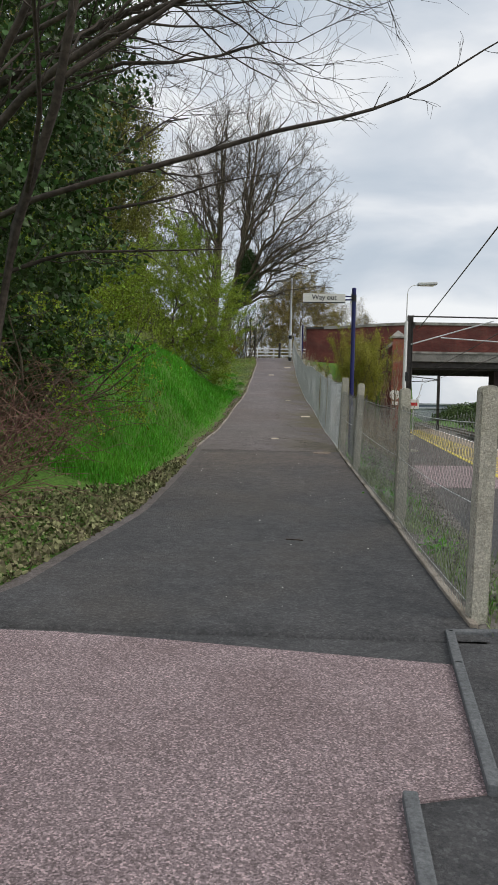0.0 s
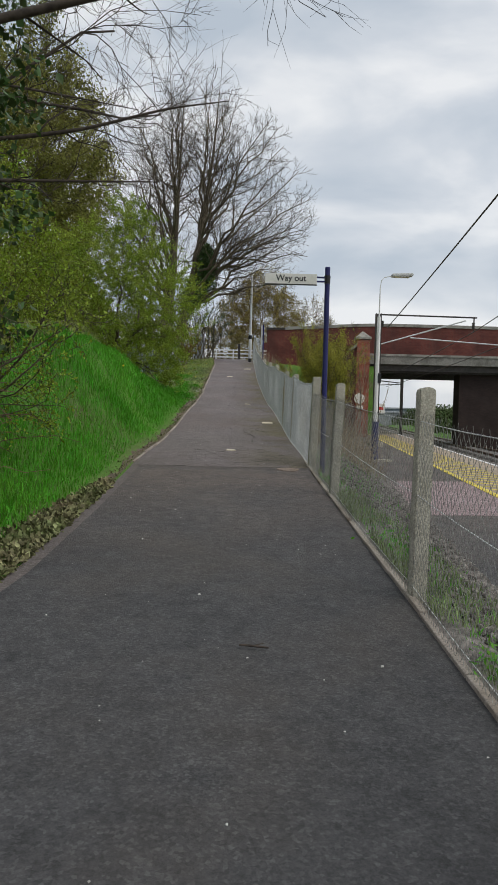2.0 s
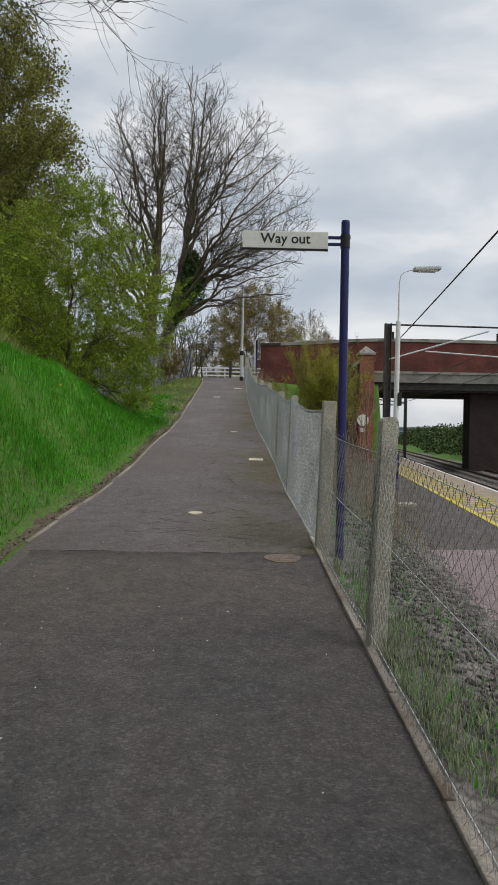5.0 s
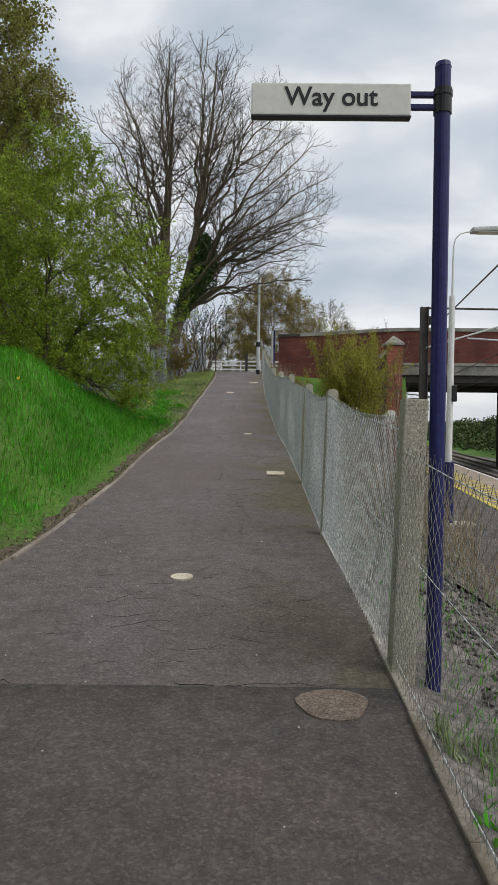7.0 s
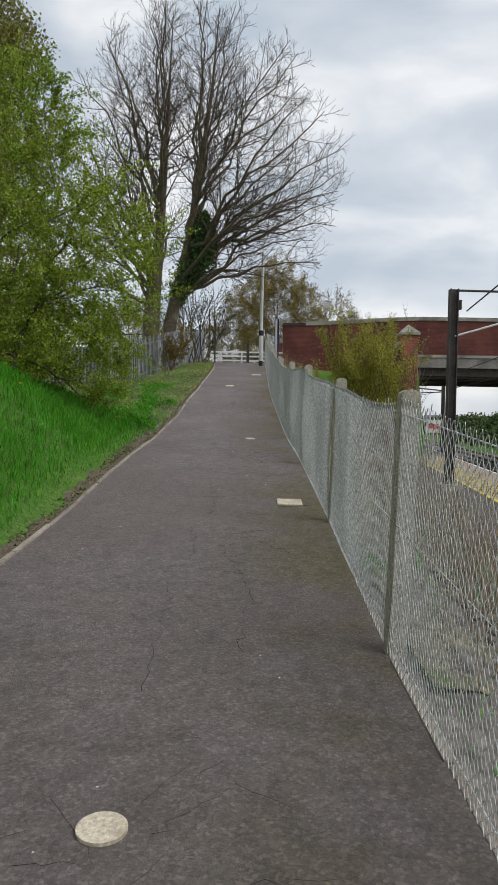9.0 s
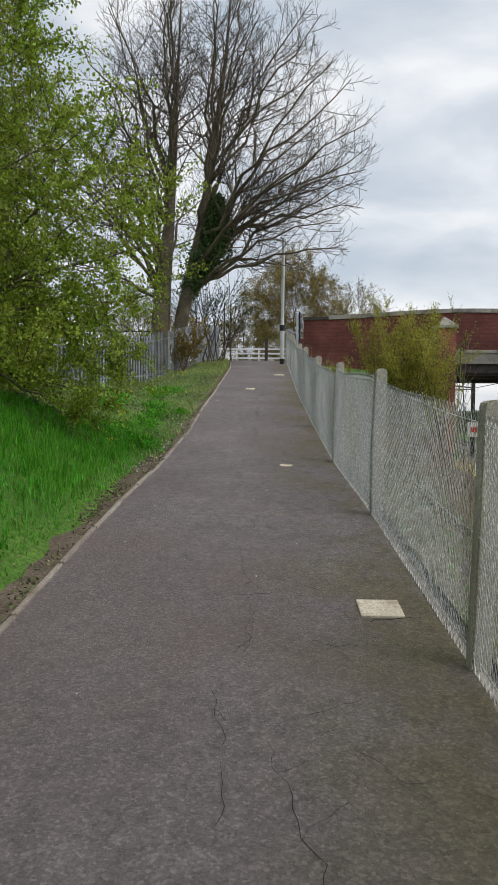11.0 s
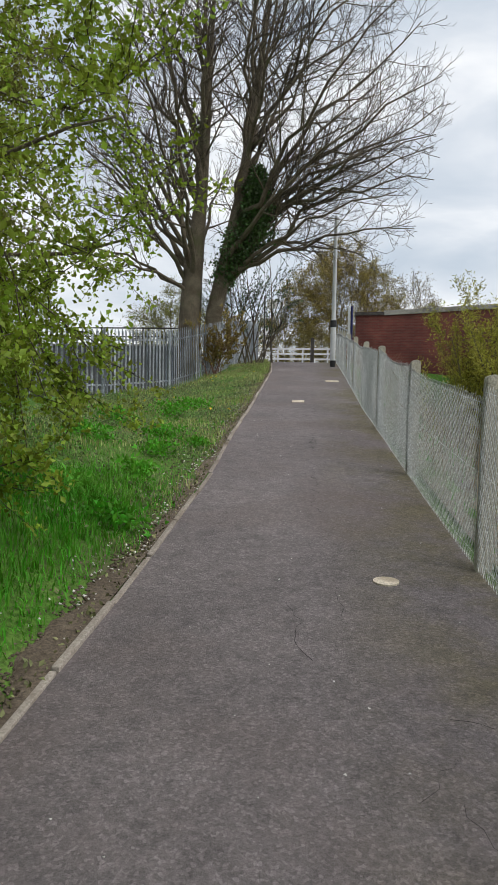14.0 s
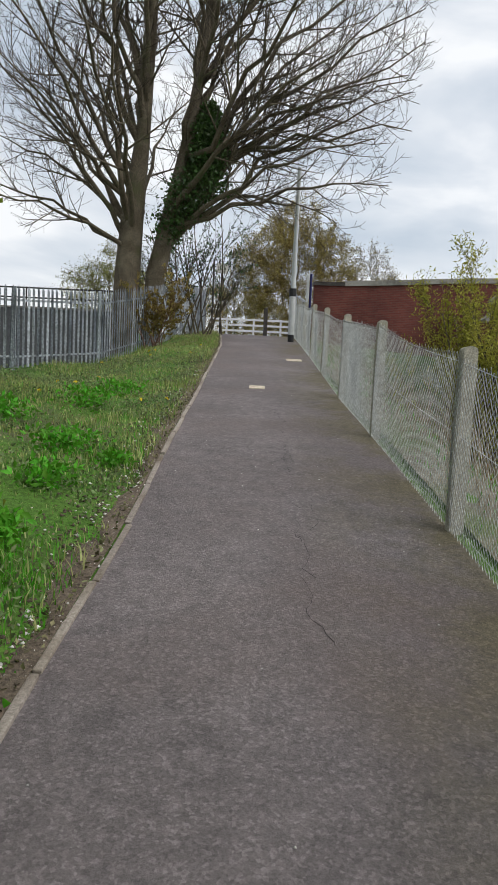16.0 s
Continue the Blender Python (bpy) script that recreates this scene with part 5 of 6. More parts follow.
def back_trees():
    rng = np.random.default_rng(5)
    for x, y, r, h, n, dens, m in ((0.9, 61, 4.1, 9.9, 2600, 42, BUD), (6.0, 64, 2.9, 7.6, 1300, 7, BUD), (-3.0, 67, 3.2, 6.6, 700, 22, BUD), (-10.5, 60, 3.6, 6.4, 700, 22, LARCH)):
        br = crown_tree((x, y, 5.0), [(0.2, 0, 0), (-0.2, 0.1, 0), (0, -0.2, 0)], (x, y, 5.0 + h * 0.53), (r, r, h * 0.5), n, rng, (9, 7, 6), 0.11, 0.45, 3, 0.3, 0.0, 0.0085)
        tree("budding_tree", "small round tree in brown-green bud beyond the road", "tree", br, BARK, 5, (0, 1), along(br, (0, 1), dens, rng), m, 0.085, leaf_spread=0.14)


back_trees()


def hawthorn():
    rng = np.random.default_rng(11)
    for cx, cy, cz, rx, ry, rz, n, dens in ((-5.25, 17.3, 4.5, 3.02, 2.55, 3.3, 2400, 130), (-7.6, 13.4, 4.4, 2.4, 2.6, 2.7, 900, 55), (-8.8, 20.6, 5.0, 2.8, 2.6, 3.4, 1000, 55), (-7.4, 8.2, 4.7, 2.4, 2.8, 2.8, 900, 55),
                                            (-7.6, 24.5, 4.0, 1.7, 1.6, 1.9, 500, 60)):
        z = float(land(cx, cy)) - 0.1
        br = crown_tree((cx, cy, z), [(0.2, 0.1, 0), (-0.25, 0, 0), (0.1, -0.3, 0), (0, 0.3, 0)], (cx, cy, cz), (rx, ry, rz), n, rng, (6, 6, 5), 0.075, 0.45, 2, 0.25, 0.0, 0.004)
        lf = along(br, (0, 1), dens, rng)
        q = rng.normal(0, 1, (n * 12, 3))
        q = q / np.linalg.norm(q, axis=1, keepdims=True) * rng.uniform(0.25, 0.93, (len(q), 1)) ** 0.5
        q = q[np.sin(q[:, 0] * 7 + cx) * np.sin(q[:, 1] * 6) * np.sin(q[:, 2] * 8 + cy) > -0.05]
        lf = np.concatenate([lf, np.array([cx, cy, cz]) + q * np.array([rx, ry, rz])])
        lf = lf[lf[:, 2] > land(lf[:, 0], lf[:, 1]) + 0.2]
        tree("hawthorn_bush", "dense hawthorn bush in fresh light-green leaf on the bank", "bush", br, BARK, 5, (0, 1), lf, HAW, 0.046 if n > 2000 else 0.06, big_name="stem", leaf_spread=0.035)


hawthorn()


def spring_trees():
    rng = np.random.default_rng(3)
    for cx, cy, cz, rx, rz, n in ((-10.9, 30, 11.2, 3.6, 7.9, 800), (-8.5, 20.5, 9.3, 2.9, 6.6, 1200), (-8.4, 10.5, 7.6, 2.6, 5.0, 900)):
        z = float(land(cx, cy)) - 0.2
        br = crown_tree((cx, cy, z), [(0, 0, 0)], (cx, cy, cz), (rx, rx, rz), n, rng, (16, 7, 5), 0.2, 0.5, 2, 0.2, 0.0, 0.006)
        tree("yellow_green_tree", "tall tree hazed with yellow-green spring leaves", "tree", br, BARK, 6, (0, 1), along(br, (0, 1), 72, rng), LARCH, 0.095, leaf_spread=0.12)


spring_trees()


def ivy_tree():
    """The leaning, ivy-covered tree at the foot of the ramp, whose bare boughs reach over the path."""
    rng = np.random.default_rng(17)
    x, y = -5.3, 1.4
    z = float(land(x, y)) - 0.2
    br = []
    trunk = grow((x, y, z), (-0.05, 0.0, 1), 9, 0.26, 0, rng, wander=0.05, seg=8, tip=0.5)
    br.append((5, trunk[0][1]))
    br += grow((-4.3, -0.2, 0.6), (0.12, -0.1, 1), 7, 0.06, 3, rng, kids=(3, 5), wander=0.1, ratio=0.5, seg=6, tip=0.4, min_r=0.004)

    def bough(pts, r0, r1, kids, length, depth=2, seedless=0):
        p = np.array(pts, float)
        k = 16
        f = np.linspace(0, len(p) - 1, k)
        q = np.stack([np.interp(f, range(len(p)), p[:, c]) for c in range(3)], 1)
        q[1:-1] = (q[:-2] + 2 * q[1:-1] + q[2:]) / 4
        rr = np.linspace(r0, r1, k)
        br.append((4, np.column_stack([q, rr])))
        for j in range(kids):
            g = 0.2 + 0.78 * (j + rng.uniform(0, 0.8)) / kids
            i = min(int(g * (k - 1)), k - 2)
            ax = q[i + 1] - q[i]
            ax /= np.linalg.norm(ax)
            side = np.cross(ax, rng.normal(0, 1, 3))
            side[2] = side[2] * 0.8 + 0.12
            d = ax * 0.8 + side / np.linalg.norm(side) * 0.75
            br.extend(grow(q[i], d, length * rng.uniform(0.5, 1.2) * (1.2 - 0.7 * g), max(rr[i] * 0.42, 0.004), depth, rng, kids=(2, 4), wander=0.16, lift=0.03, ratio=0.55,
                           angle=(20, 50), start=0.2, seg=5, tip=0.35, min_r=0.0025))
    # the long bough that sweeps over the path, and those above it
    bough([(-5.2, 0.6, 2.8), (-3.99, -0.4, 3.12), (-3.1, -0.4, 3.34), (-2.17, -0.4, 3.56), (-1.68, -0.4, 3.72), (-1.24, -0.4, 3.86), (-0.8, -0.4, 3.91), (-0.25, -0.4, 4.07), (0.11, -0.4, 4.25), (0.41, -0.4, 4.48), (0.85, -0.4, 4.72)], 0.034, 0.006, 12, 0.55, 1)
    bough([(-5.0, 0.2, 3.2), (-3.8, -0.4, 4.2), (-2.7, -0.6, 4.75), (-1.8, -0.8, 4.95), (-0.8, -0.9, 5.0), (0.3, -1.0, 5.3)], 0.05, 0.006, 15, 1.5)
    bough([(-5.0, 0.9, 4.6), (-3.8, 0.7, 5.2), (-2.5, 0.4, 5.6), (-1.2, 0.3, 5.7), (0.0, 0.2, 6.0)], 0.055, 0.008, 16, 1.8)
    bough([(-4.8, -0.9, 2.2), (-3.9, -1.5, 3.3), (-3.1, -2.0, 4.2), (-2.6, -2.2, 5.2)], 0.05, 0.012, 9, 1.3)
    bough([(-5.0, 0.8, 2.5), (-3.8, 0.9, 2.95), (-2.8, 1.0, 3.0), (-1.9, 1.1, 3.05)], 0.03, 0.004, 12, 0.9)
    bough([(-5.2, 1.8, 3.4), (-4.0, 2.6, 3.9), (-3.0, 3.0, 4.2), (-2.1, 3.2, 4.55), (-1.4, 3.3, 4.7)], 0.035, 0.005, 12, 1.0)
    bough([(-5.3, 2.4, 4.4), (-4.4, 3.6, 5.0), (-3.6, 4.6, 5.3), (-2.7, 5.2, 5.4)], 0.03, 0.005, 10, 1.0)
    fan = crown_tree((-5.1, 0.6, 3.2), [(0, 0, 0), (0.1, 0.4, 0.8), (0.1, -0.5, 0.4)], (-2.3, 0.5, 5.7), (3.0, 3.0, 1.3), 260, rng, (6, 5, 4), 0.045, 0.5, 4, 0.2, 0.0, 0.0032)
    br += fan
    br += crown_tree((-5.2, 3.0, 3.4), [(0, 0, 0), (0.1, 0.5, 0.8)], (-2.9, 4.4, 5.6), (2.0, 2.4, 1.5), 170, rng, (6, 5, 4), 0.04, 0.5, 4, 0.2, 0.0, 0.0028)
    t = tree("ivy_clad_tree", "bare-branched tree clad in dark ivy leaning over the path", "tree", br, TWIG, 7, (0, 1))
    n = 48000
    p = rng.normal(0, 1, (n, 3))
    p /= np.linalg.norm(p, axis=1, keepdims=True)
    a = rng.uniform(0, 1, n)
    h = a * 9.0
    wob = 1 + 0.28 * np.sin(h * 2.1) * np.sin(np.arctan2(p[:, 1], p[:, 0]) * 3 + h) + 0.2 * np.sin(h * 5.3 + p[:, 0] * 4)
    rad = np.interp(h, (0, 1.0, 3, 6, 9.0), (0.9, 1.3, 1.75, 1.8, 0.9)) * wob * rng.uniform(0.72, 1.05, n)
    pts = np.stack([x + 0.25 + p[:, 0] * rad, y + 0.5 + p[:, 1] * rad, z + 0.5 + h + p[:, 2] * 0.3], 1)
    link("ivy", leaves("ivy", pts, 0.085, 0.04, 1.3, -0.3, rng), IVY, t, "thick dark green ivy on the trunk")
    # light scrub under it, just coming into leaf
    br = []
    for k in range(16):
        a = rng.uniform(-1.0, 1.9)
        br += grow((-5.0 + rng.uniform(-0.6, 0.5), 2.6 + rng.uniform(-1.6, 1.5), 0.8), (math.cos(a) * 0.8, -math.sin(a) * 0.3, 0.75), rng.uniform(1.6, 2.6), 0.022, 3, rng, kids=(3, 5), wander=0.15, lift=-0.01,
                   ratio=0.52, angle=(25, 60), start=0.2, seg=5, tip=0.35, min_r=0.003)
    lf = along(br, (0, 1), 24, rng)
    tree("budding_scrub", "tangle of scrub twigs with sparse fresh green leaves", "bush", br, BARK, 5, (0, 1), lf, HAW, 0.042, big_name="stem")


ivy_tree()


def brambles():
    rng = np.random.default_rng(29)
    lines = []
    for k in range(620):
        x, y = rng.uniform(-5.8, -4.1), rng.uniform(-3.0, 1.9)
        z = float(land(x, y))
        a = rng.uniform(-0.9, 0.9) - 0.2
        L = rng.uniform(0.6, 1.5)
        hgt = rng.uniform(0.3, 1.15)
        f = np.linspace(0, 1, 7)
        px = x + L * f * math.cos(a) + rng.normal(0, 0.03, 7)
        py = y + L * f * math.sin(a) + rng.normal(0, 0.03, 7)
        pz = z + hgt * np.sin(f * rng.uniform(1.6, 2.7)) + rng.normal(0, 0.02, 7)
        lines.append(np.stack([px, py, pz, np.linspace(0.006, 0.0025, 7)], 1))
    b = thing("bramble_thicket", "low thicket of reddish-brown dead bramble stems", "bush", at=(-4.9, -0.5, 0.1))
    link("stem", tubes("stem", lines, 3), BRAMBLE, b)
    n = 2500
    p = np.stack([rng.uniform(-5.6, -3.9, n), rng.uniform(-3, 1.5, n), rng.uniform(0.05, 0.8, n)], 1)
    link("leaf_spray", leaves("leaf_spray", p, 0.05, 0.03, rng=rng), LITTER, b)


brambles()


def slope_shrubs():
    rng = np.random.default_rng(41)
    x, y = 3.0, 30.0
    z = float(land(x, y)) - 0.1
    br = []
    for k in range(26):
        a = 6.283 * k / 26 + rng.uniform(0, 0.3)
        s = rng.uniform(0.05, 0.5)
        br += grow((x + rng.normal(0, 0.5), y + rng.normal(0, 0.5), z), (s * math.cos(a), s * math.sin(a), 1), rng.uniform(2.6, 4.3), 0.028, 2, rng, kids=(7, 10), wander=0.07, lift=0.05,
                   ratio=0.4, angle=(18, 42), start=0.2, seg=6, tip=0.3, min_r=0.004)
    tree("willow_bush", "feathery yellow-green willow bush on the railway slope", "bush", br, BARK, 5, (0, 1), along(br, (0, 1), 46, rng), WILLOW, 0.085, big_name="stem", leaf_spread=0.05, leaf_long=4.0)
    x, y = 5.1, 33.5
    z = float(land(x, y)) - 0.1
    br = []
    for k in range(16):
        a = rng.uniform(0, 6.28)
        br += grow((x + rng.normal(0, 0.5), y + rng.normal(0, 0.4), z), (0.3 * math.cos(a), 0.3 * math.sin(a), 1), rng.uniform(3.2, 5.6), 0.024, 1, rng, kids=(6, 9), wander=0.06, lift=0.05, ratio=0.3,
                   angle=(15, 35), start=0.35, seg=6, tip=0.3, min_r=0.004)
    tree("buddleia", "pale dead-stemmed buddleia by the brick pier", "bush", br, STRAW, 5, (0,), along(br, (0,), 5, rng), STRAW, 0.06, STRAW, "stem")
    x, y = 4.6, 31.5
    z = float(land(x, y)) - 0.1
    br = []
    for k in range(10):
        a = rng.uniform(0, 6.28)
        br += grow((x + rng.normal(0, 0.4), y + rng.normal(0, 0.4), z), (0.22 * math.cos(a), 0.22 * math.sin(a), 1), rng.uniform(4.0, 5.4), 0.03, 2, rng, kids=(5, 7), wander=0.08, lift=0.04, ratio=0.34,
                   angle=(20, 45), start=0.5, seg=6, tip=0.3, min_r=0.004)
    tree("leafing_shrub", "upright shrub with small fresh green leaves on the slope", "bush", br, BARK, 5, (0, 1), along(br, (0, 1), 8, rng), HAW, 0.055, big_name="stem")
    # straw-coloured dead growth and low weeds between fence and platform
    lines = []
    for k in range(2600):
        y = rng.uniform(9, 40)
        x = rng.uniform(float(right_x(y)) + 0.3, float(back_x(y)))
        z = float(land(x, y))
        h = rng.uniform(0.3, 1.1)
        d = rng.normal(0, 0.25, 2)
        lines.append([(x, y, z, 0.005), (x + d[0] * h * 0.4, y + d[1] * h * 0.4, z + h * 0.6, 0.004), (x + d[0] * h, y + d[1] * h, z + h, 0.002)])
    tagged(link("dead_stems", tubes("dead_stems", lines, 3), STRAW), "straw-coloured dead weed stems on the slope", "weeds", kind="stuff")
    # brown bush against the palisade fence
    br = []
    for k in range(12):
        a = rng.uniform(0, 6.28)
        br += grow((-4.55 + rng.normal(0, 0.15), 36.0 + rng.normal(0, 0.25), float(land(-4.5, 36)) - 0.05), (0.3 * math.cos(a), 0.3 * math.sin(a), 1), rng.uniform(1.2, 2.1), 0.016, 2, rng, kids=(5, 7), wander=0.12, lift=0.02,
                   ratio=0.4, angle=(20, 50), start=0.2, seg=5, tip=0.3, min_r=0.004)
    tree("brown_bush", "small russet-brown bush growing through the palisade", "bush", br, BRAMBLE, 5, (0, 1), along(br, (0, 1), 40, rng), BUD, 0.075, BRAMBLE, "stem")


slope_shrubs()


def far_side():
    rng = np.random.default_rng(51)
    n = 26000
    y = rng.uniform(2, 190, n)
    x = edge_x(y) + 9 + rng.uniform(0, 9, n)
    h = rng.uniform(0, 1, n) ** 0.7 * (1.5 + 1.0 * np.sin(y * 0.35) * np.sin(y * 0.11))
    keep = ~((y > 45) & (y < 58))
    p = np.stack([x, y, land(x, y) + h], 1)[keep]
    tagged(link("lineside_scrub", leaves("lineside_scrub", p, 0.45, 0.1, 1.5, 0.3, rng), FARGREEN), "green lineside scrub beyond the tracks", "scrub", kind="stuff")
    n = 9000
    y = rng.uniform(60, 200, n)
    x = edge_x(y) - 2 - rng.uniform(0, 5, n)
    p = np.stack([x, y, rng.uniform(-1, 3.2, n)], 1)
    tagged(link("cutting_scrub", leaves("cutting_scrub", p, 0.5, 0.1, 1.5, 0.3, rng), FARGREEN), "scrub on the cutting side beyond the bridge", "scrub", kind="stuff")
    for x, y, w, d, h, m in ((34, 190, 26, 14, 3.6, FARROOF), (58, 210, 34, 14, 5.0, BLUEGREY), (20, 230, 20, 10, 3.4, BLUEGREY)):
        b = thing("far_shed", "low grey industrial shed in the distance", "building", "far sheds")
        part("wall", boxed(x, y, h / 2 - 1.2, w, d, h), m, b)
        bm = boxed(x, y, h - 0.9, w + 0.6, d + 0.6, 0.5, None, 0.1)
        part("roof", bm, FARROOF, b)


far_side()


# ---- grass, litter, weeds ----
def blades(name, x, y, h, w, material, label, rng, lean=0.35):
    n = len(x)
    z = land(x, y) - 0.02
    a = rng.uniform(0, 6.28, n)
    d = np.stack([np.cos(a), np.sin(a), np.zeros(n)], 1)
    s = np.stack([-np.sin(a), np.cos(a), np.zeros(n)], 1) * (w / 2)[:, None]
    b = np.stack([x, y, z], 1)
    ln = rng.uniform(0.1, 1.0, n)[:, None] * lean
    up = np.array([[0, 0, 1.0]])
    hh = h[:, None]
    m = b + up * hh * 0.55 + d * hh * ln * 0.35
    t = b + up * hh * (1 - ln * 0.35) + d * hh * ln * 1.1
    v = np.stack([b - s, b + s, m + s * 0.75, m - s * 0.75, t], 1).reshape(-1, 3)
    k = np.arange(n)[:, None] * 5
    f = np.concatenate([k + [0, 1, 2], k + [0, 2, 3], k + [3, 2, 4]], 1).reshape(-1, 3)
    return tagged(link(name, fast_mesh(name, v, f), material), label, "grass", kind="stuff")


def patch(x, y, s):
    """Slow random field, 0 to 1, for clumping."""
    return 0.5 + 0.25 * (np.sin(x * s + 1.3 * np.sin(y * s * 0.7)) + np.sin(y * s * 1.3 + 2.1 * np.sin(x * s * 0.6 + 1)))


def grass():
    rng = np.random.default_rng(61)
    n = 105000
    y = rng.uniform(1.2, 20.5, n)
    off = rng.uniform(0.1, 1, n) ** 1.25 * 4.6
    x = left_x(y) - off
    near = np.clip((off - 0.1) / 0.5, 0, 1)
    keep = rng.uniform(0, 1, n) < 0.25 + 0.75 * near * np.clip(patch(x, y, 2.2) + 0.45, 0, 1)
    x, y, near = x[keep], y[keep], near[keep]
    h = (0.06 + 0.125 * near * (0.4 + patch(x, y, 1.4))) * rng.uniform(0.6, 1.3, len(x))
    blades("bank_grass", x, y, h, rng.uniform(0.006, 0.013, len(x)), GRASS, "lush bright green long grass on the bank", rng, 1.0)
    n = 80000
    y = rng.uniform(18.5, 45, n)
    lx = left_x(y)
    x = lx - 0.1 - rng.uniform(0, 1, n) * np.interp(y, (19, 31, 33, 45), (4.2, 4.6, 2.9, 1.2))
    h = (0.03 + 0.10 * patch(x, y, 2.0) ** 1.5) * rng.uniform(0.4, 1.6, n)
    green = rng.uniform(0, 1, n) < np.clip(0.7 - (y - 19) / 6 * 0.5, 0.2, 1)
    blades("verge_grass", x[green], y[green], h[green], rng.uniform(0.006, 0.012, green.sum()), GRASS, "short green verge grass beside the path", rng, 0.6)
    g = ~green
    blades("meadow_weeds", x[g], y[g], h[g] * 1.2, rng.uniform(0.006, 0.014, g.sum()), DRYGRASS, "pale seeding weeds in the upper verge", rng, 0.7)
    n = 30000
    y = rng.uniform(-3.2, 40, n)
    f = rng.uniform(0, 1, n)
    x = right_x(y) + 0.12 + f * (np.maximum(back_x(y), right_x(y) + 0.55) - right_x(y) - 0.12)
    keep = rng.uniform(0, 1, n) < np.clip(patch(x, y, 1.7) + 0.1, 0.1, 1) * np.where(y < 9, np.clip(1.15 - f * 1.2, 0.05, 1), 0.42)
    x, y = x[keep], y[keep]
    h = np.interp(y, (0, 8, 16, 30), (0.10, 0.11, 0.14, 0.2)) * rng.uniform(0.4, 1.5, len(x))
    blades("fence_side_grass", x, y, h, rng.uniform(0.006, 0.013, len(x)), GRASS, "rough grass between the fence and the platform", rng, 0.7)
    n = 6500
    y = rng.uniform(-3.2, 6.0, n)
    x = right_x(y) + 0.06 + rng.uniform(0, 1, n) ** 1.5 * np.interp(y, (-3, 0, 3, 6), (0.75, 0.6, 0.5, 0.35))
    keep = patch(x, y, 3.1) > np.interp(y, (-3, 0, 6), (0.2, 0.3, 0.5))
    x, y = x[keep], y[keep]
    blades("fence_foot_grass", x, y, rng.uniform(0.08, 0.19, len(x)), rng.uniform(0.006, 0.014, len(x)), HERB, "green grass and weeds at the foot of the fence", rng, 0.9)
    # gravel beside the platform
    n = 7500
    y = rng.uniform(-3.3, 20, n)
    f = rng.uniform(0.1, 1.12, n) ** 0.6
    x = right_x(y) + 0.1 + f * (np.maximum(back_x(y), right_x(y) + 0.55) - right_x(y) - 0.1)
    stones("verge_gravel", np.stack([x, y, land(x, y) + 0.042], 1), 0.055, "loose grey gravel between fence and platform")
    # leaf litter and ground ivy at the foot of the bank
    n = 12000
    y = rng.uniform(-3.4, 4.6, n)
    off = np.maximum(rng.uniform(-0.03, 1, n), 0.01) ** 1.2 * np.interp(y, (-3.4, -0.5, 1.5, 4.6), (2.0, 1.5, 0.35, 0.12))
    x = left_x(y) - off
    p = np.stack([x, y, land(x, y) + rng.uniform(0.0, 0.06, n)], 1)
    tagged(link("leaf_litter", leaves("leaf_litter", p, 0.055, 0.01, 1.5, 0.1, rng), LITTER), "mixed dead leaves and ground ivy by the path", "leaf litter", kind="stuff")
    n = 5000
    y = rng.uniform(4.5, 42, n)
    x = left_x(y) - 0.05 - rng.exponential(0.07, n)
    p = np.stack([x, y, land(x, y) + 0.015], 1)
    tagged(link("verge_debris", leaves("verge_debris", p, 0.035, 0.005, 1.6, 0.0, rng), LITTER), "dry debris along the path edging", "leaf litter", kind="stuff")
    n = 5000
    y = rng.uniform(20.5, 40, n)
    x = left_x(y) - 0.3 - rng.uniform(0, 1, n) * np.interp(y, (20, 31, 33, 40), (3.6, 4.2, 2.6, 1.4))
    k = patch(x, y, 1.6) > 0.5
    p = np.stack([x, y, land(x, y) + rng.uniform(0.08, 0.2, n)], 1)[k]
    tagged(link("seed_heads", leaves("seed_heads", p, 0.022, 0.01, 1.2, 0.6, rng), STRAW), "pale seed heads over the upper verge", "weeds", kind="stuff")
    # dandelions
    pts = []
    for k in range(22):
        y = rng.uniform(9, 34)
        x = float(left_x(y)) - rng.uniform(0.3, 2.6)
        z = float(land(x, y)) + rng.uniform(0.08, 0.2)
        for j in range(12):
            a = j * 0.524
            pts.append((x + 0.014 * math.cos(a), y + 0.014 * math.sin(a), z))
    tagged(link("dandelion_flowers", leaves("dandelion_flowers", np.array(pts), 0.026, 0.004, 1.2, 0.8, rng), FLOWER), "yellow dandelion heads in the verge grass", "flowers", kind="stuff")
    # white chips on the tarmac
    n = 170
    y = rng.uniform(-3, 30, n)
    x = left_x(y) + 0.15 + rng.uniform(0, 1, n) * (right_x(y) - left_x(y) - 0.3)
    stones("tarmac_chips", np.stack([x, y, path_z(y) + 0.006], 1), 0.011, "tiny pale chips and litter specks on the tarmac", CHIP)
    stones("tarmac_chips", np.stack([x, y, path_z(y) + 0.006], 1)[::6] + np.array([0.31, 0.17, 0.004]), 0.024, "larger pale chewing-gum spots on the tarmac", CHIP)
    # pale dead grass along the crest of the bank
    n = 14000
    y = rng.uniform(3.5, 12.5, n)
    x = left_x(y) - 1.9 - rng.exponential(0.5, n)
    k = patch(x, y, 2.6) > 0.42
    x, y = x[k], y[k]
    blades("crest_grass", x, y, rng.uniform(0.12, 0.34, len(x)), rng.uniform(0.005, 0.010, len(x)), DRYGRASS, "pale dead tussocks along the crest of the bank", rng, 0.9)
    # herbs of the upper verge, in drifts
    n = 30000
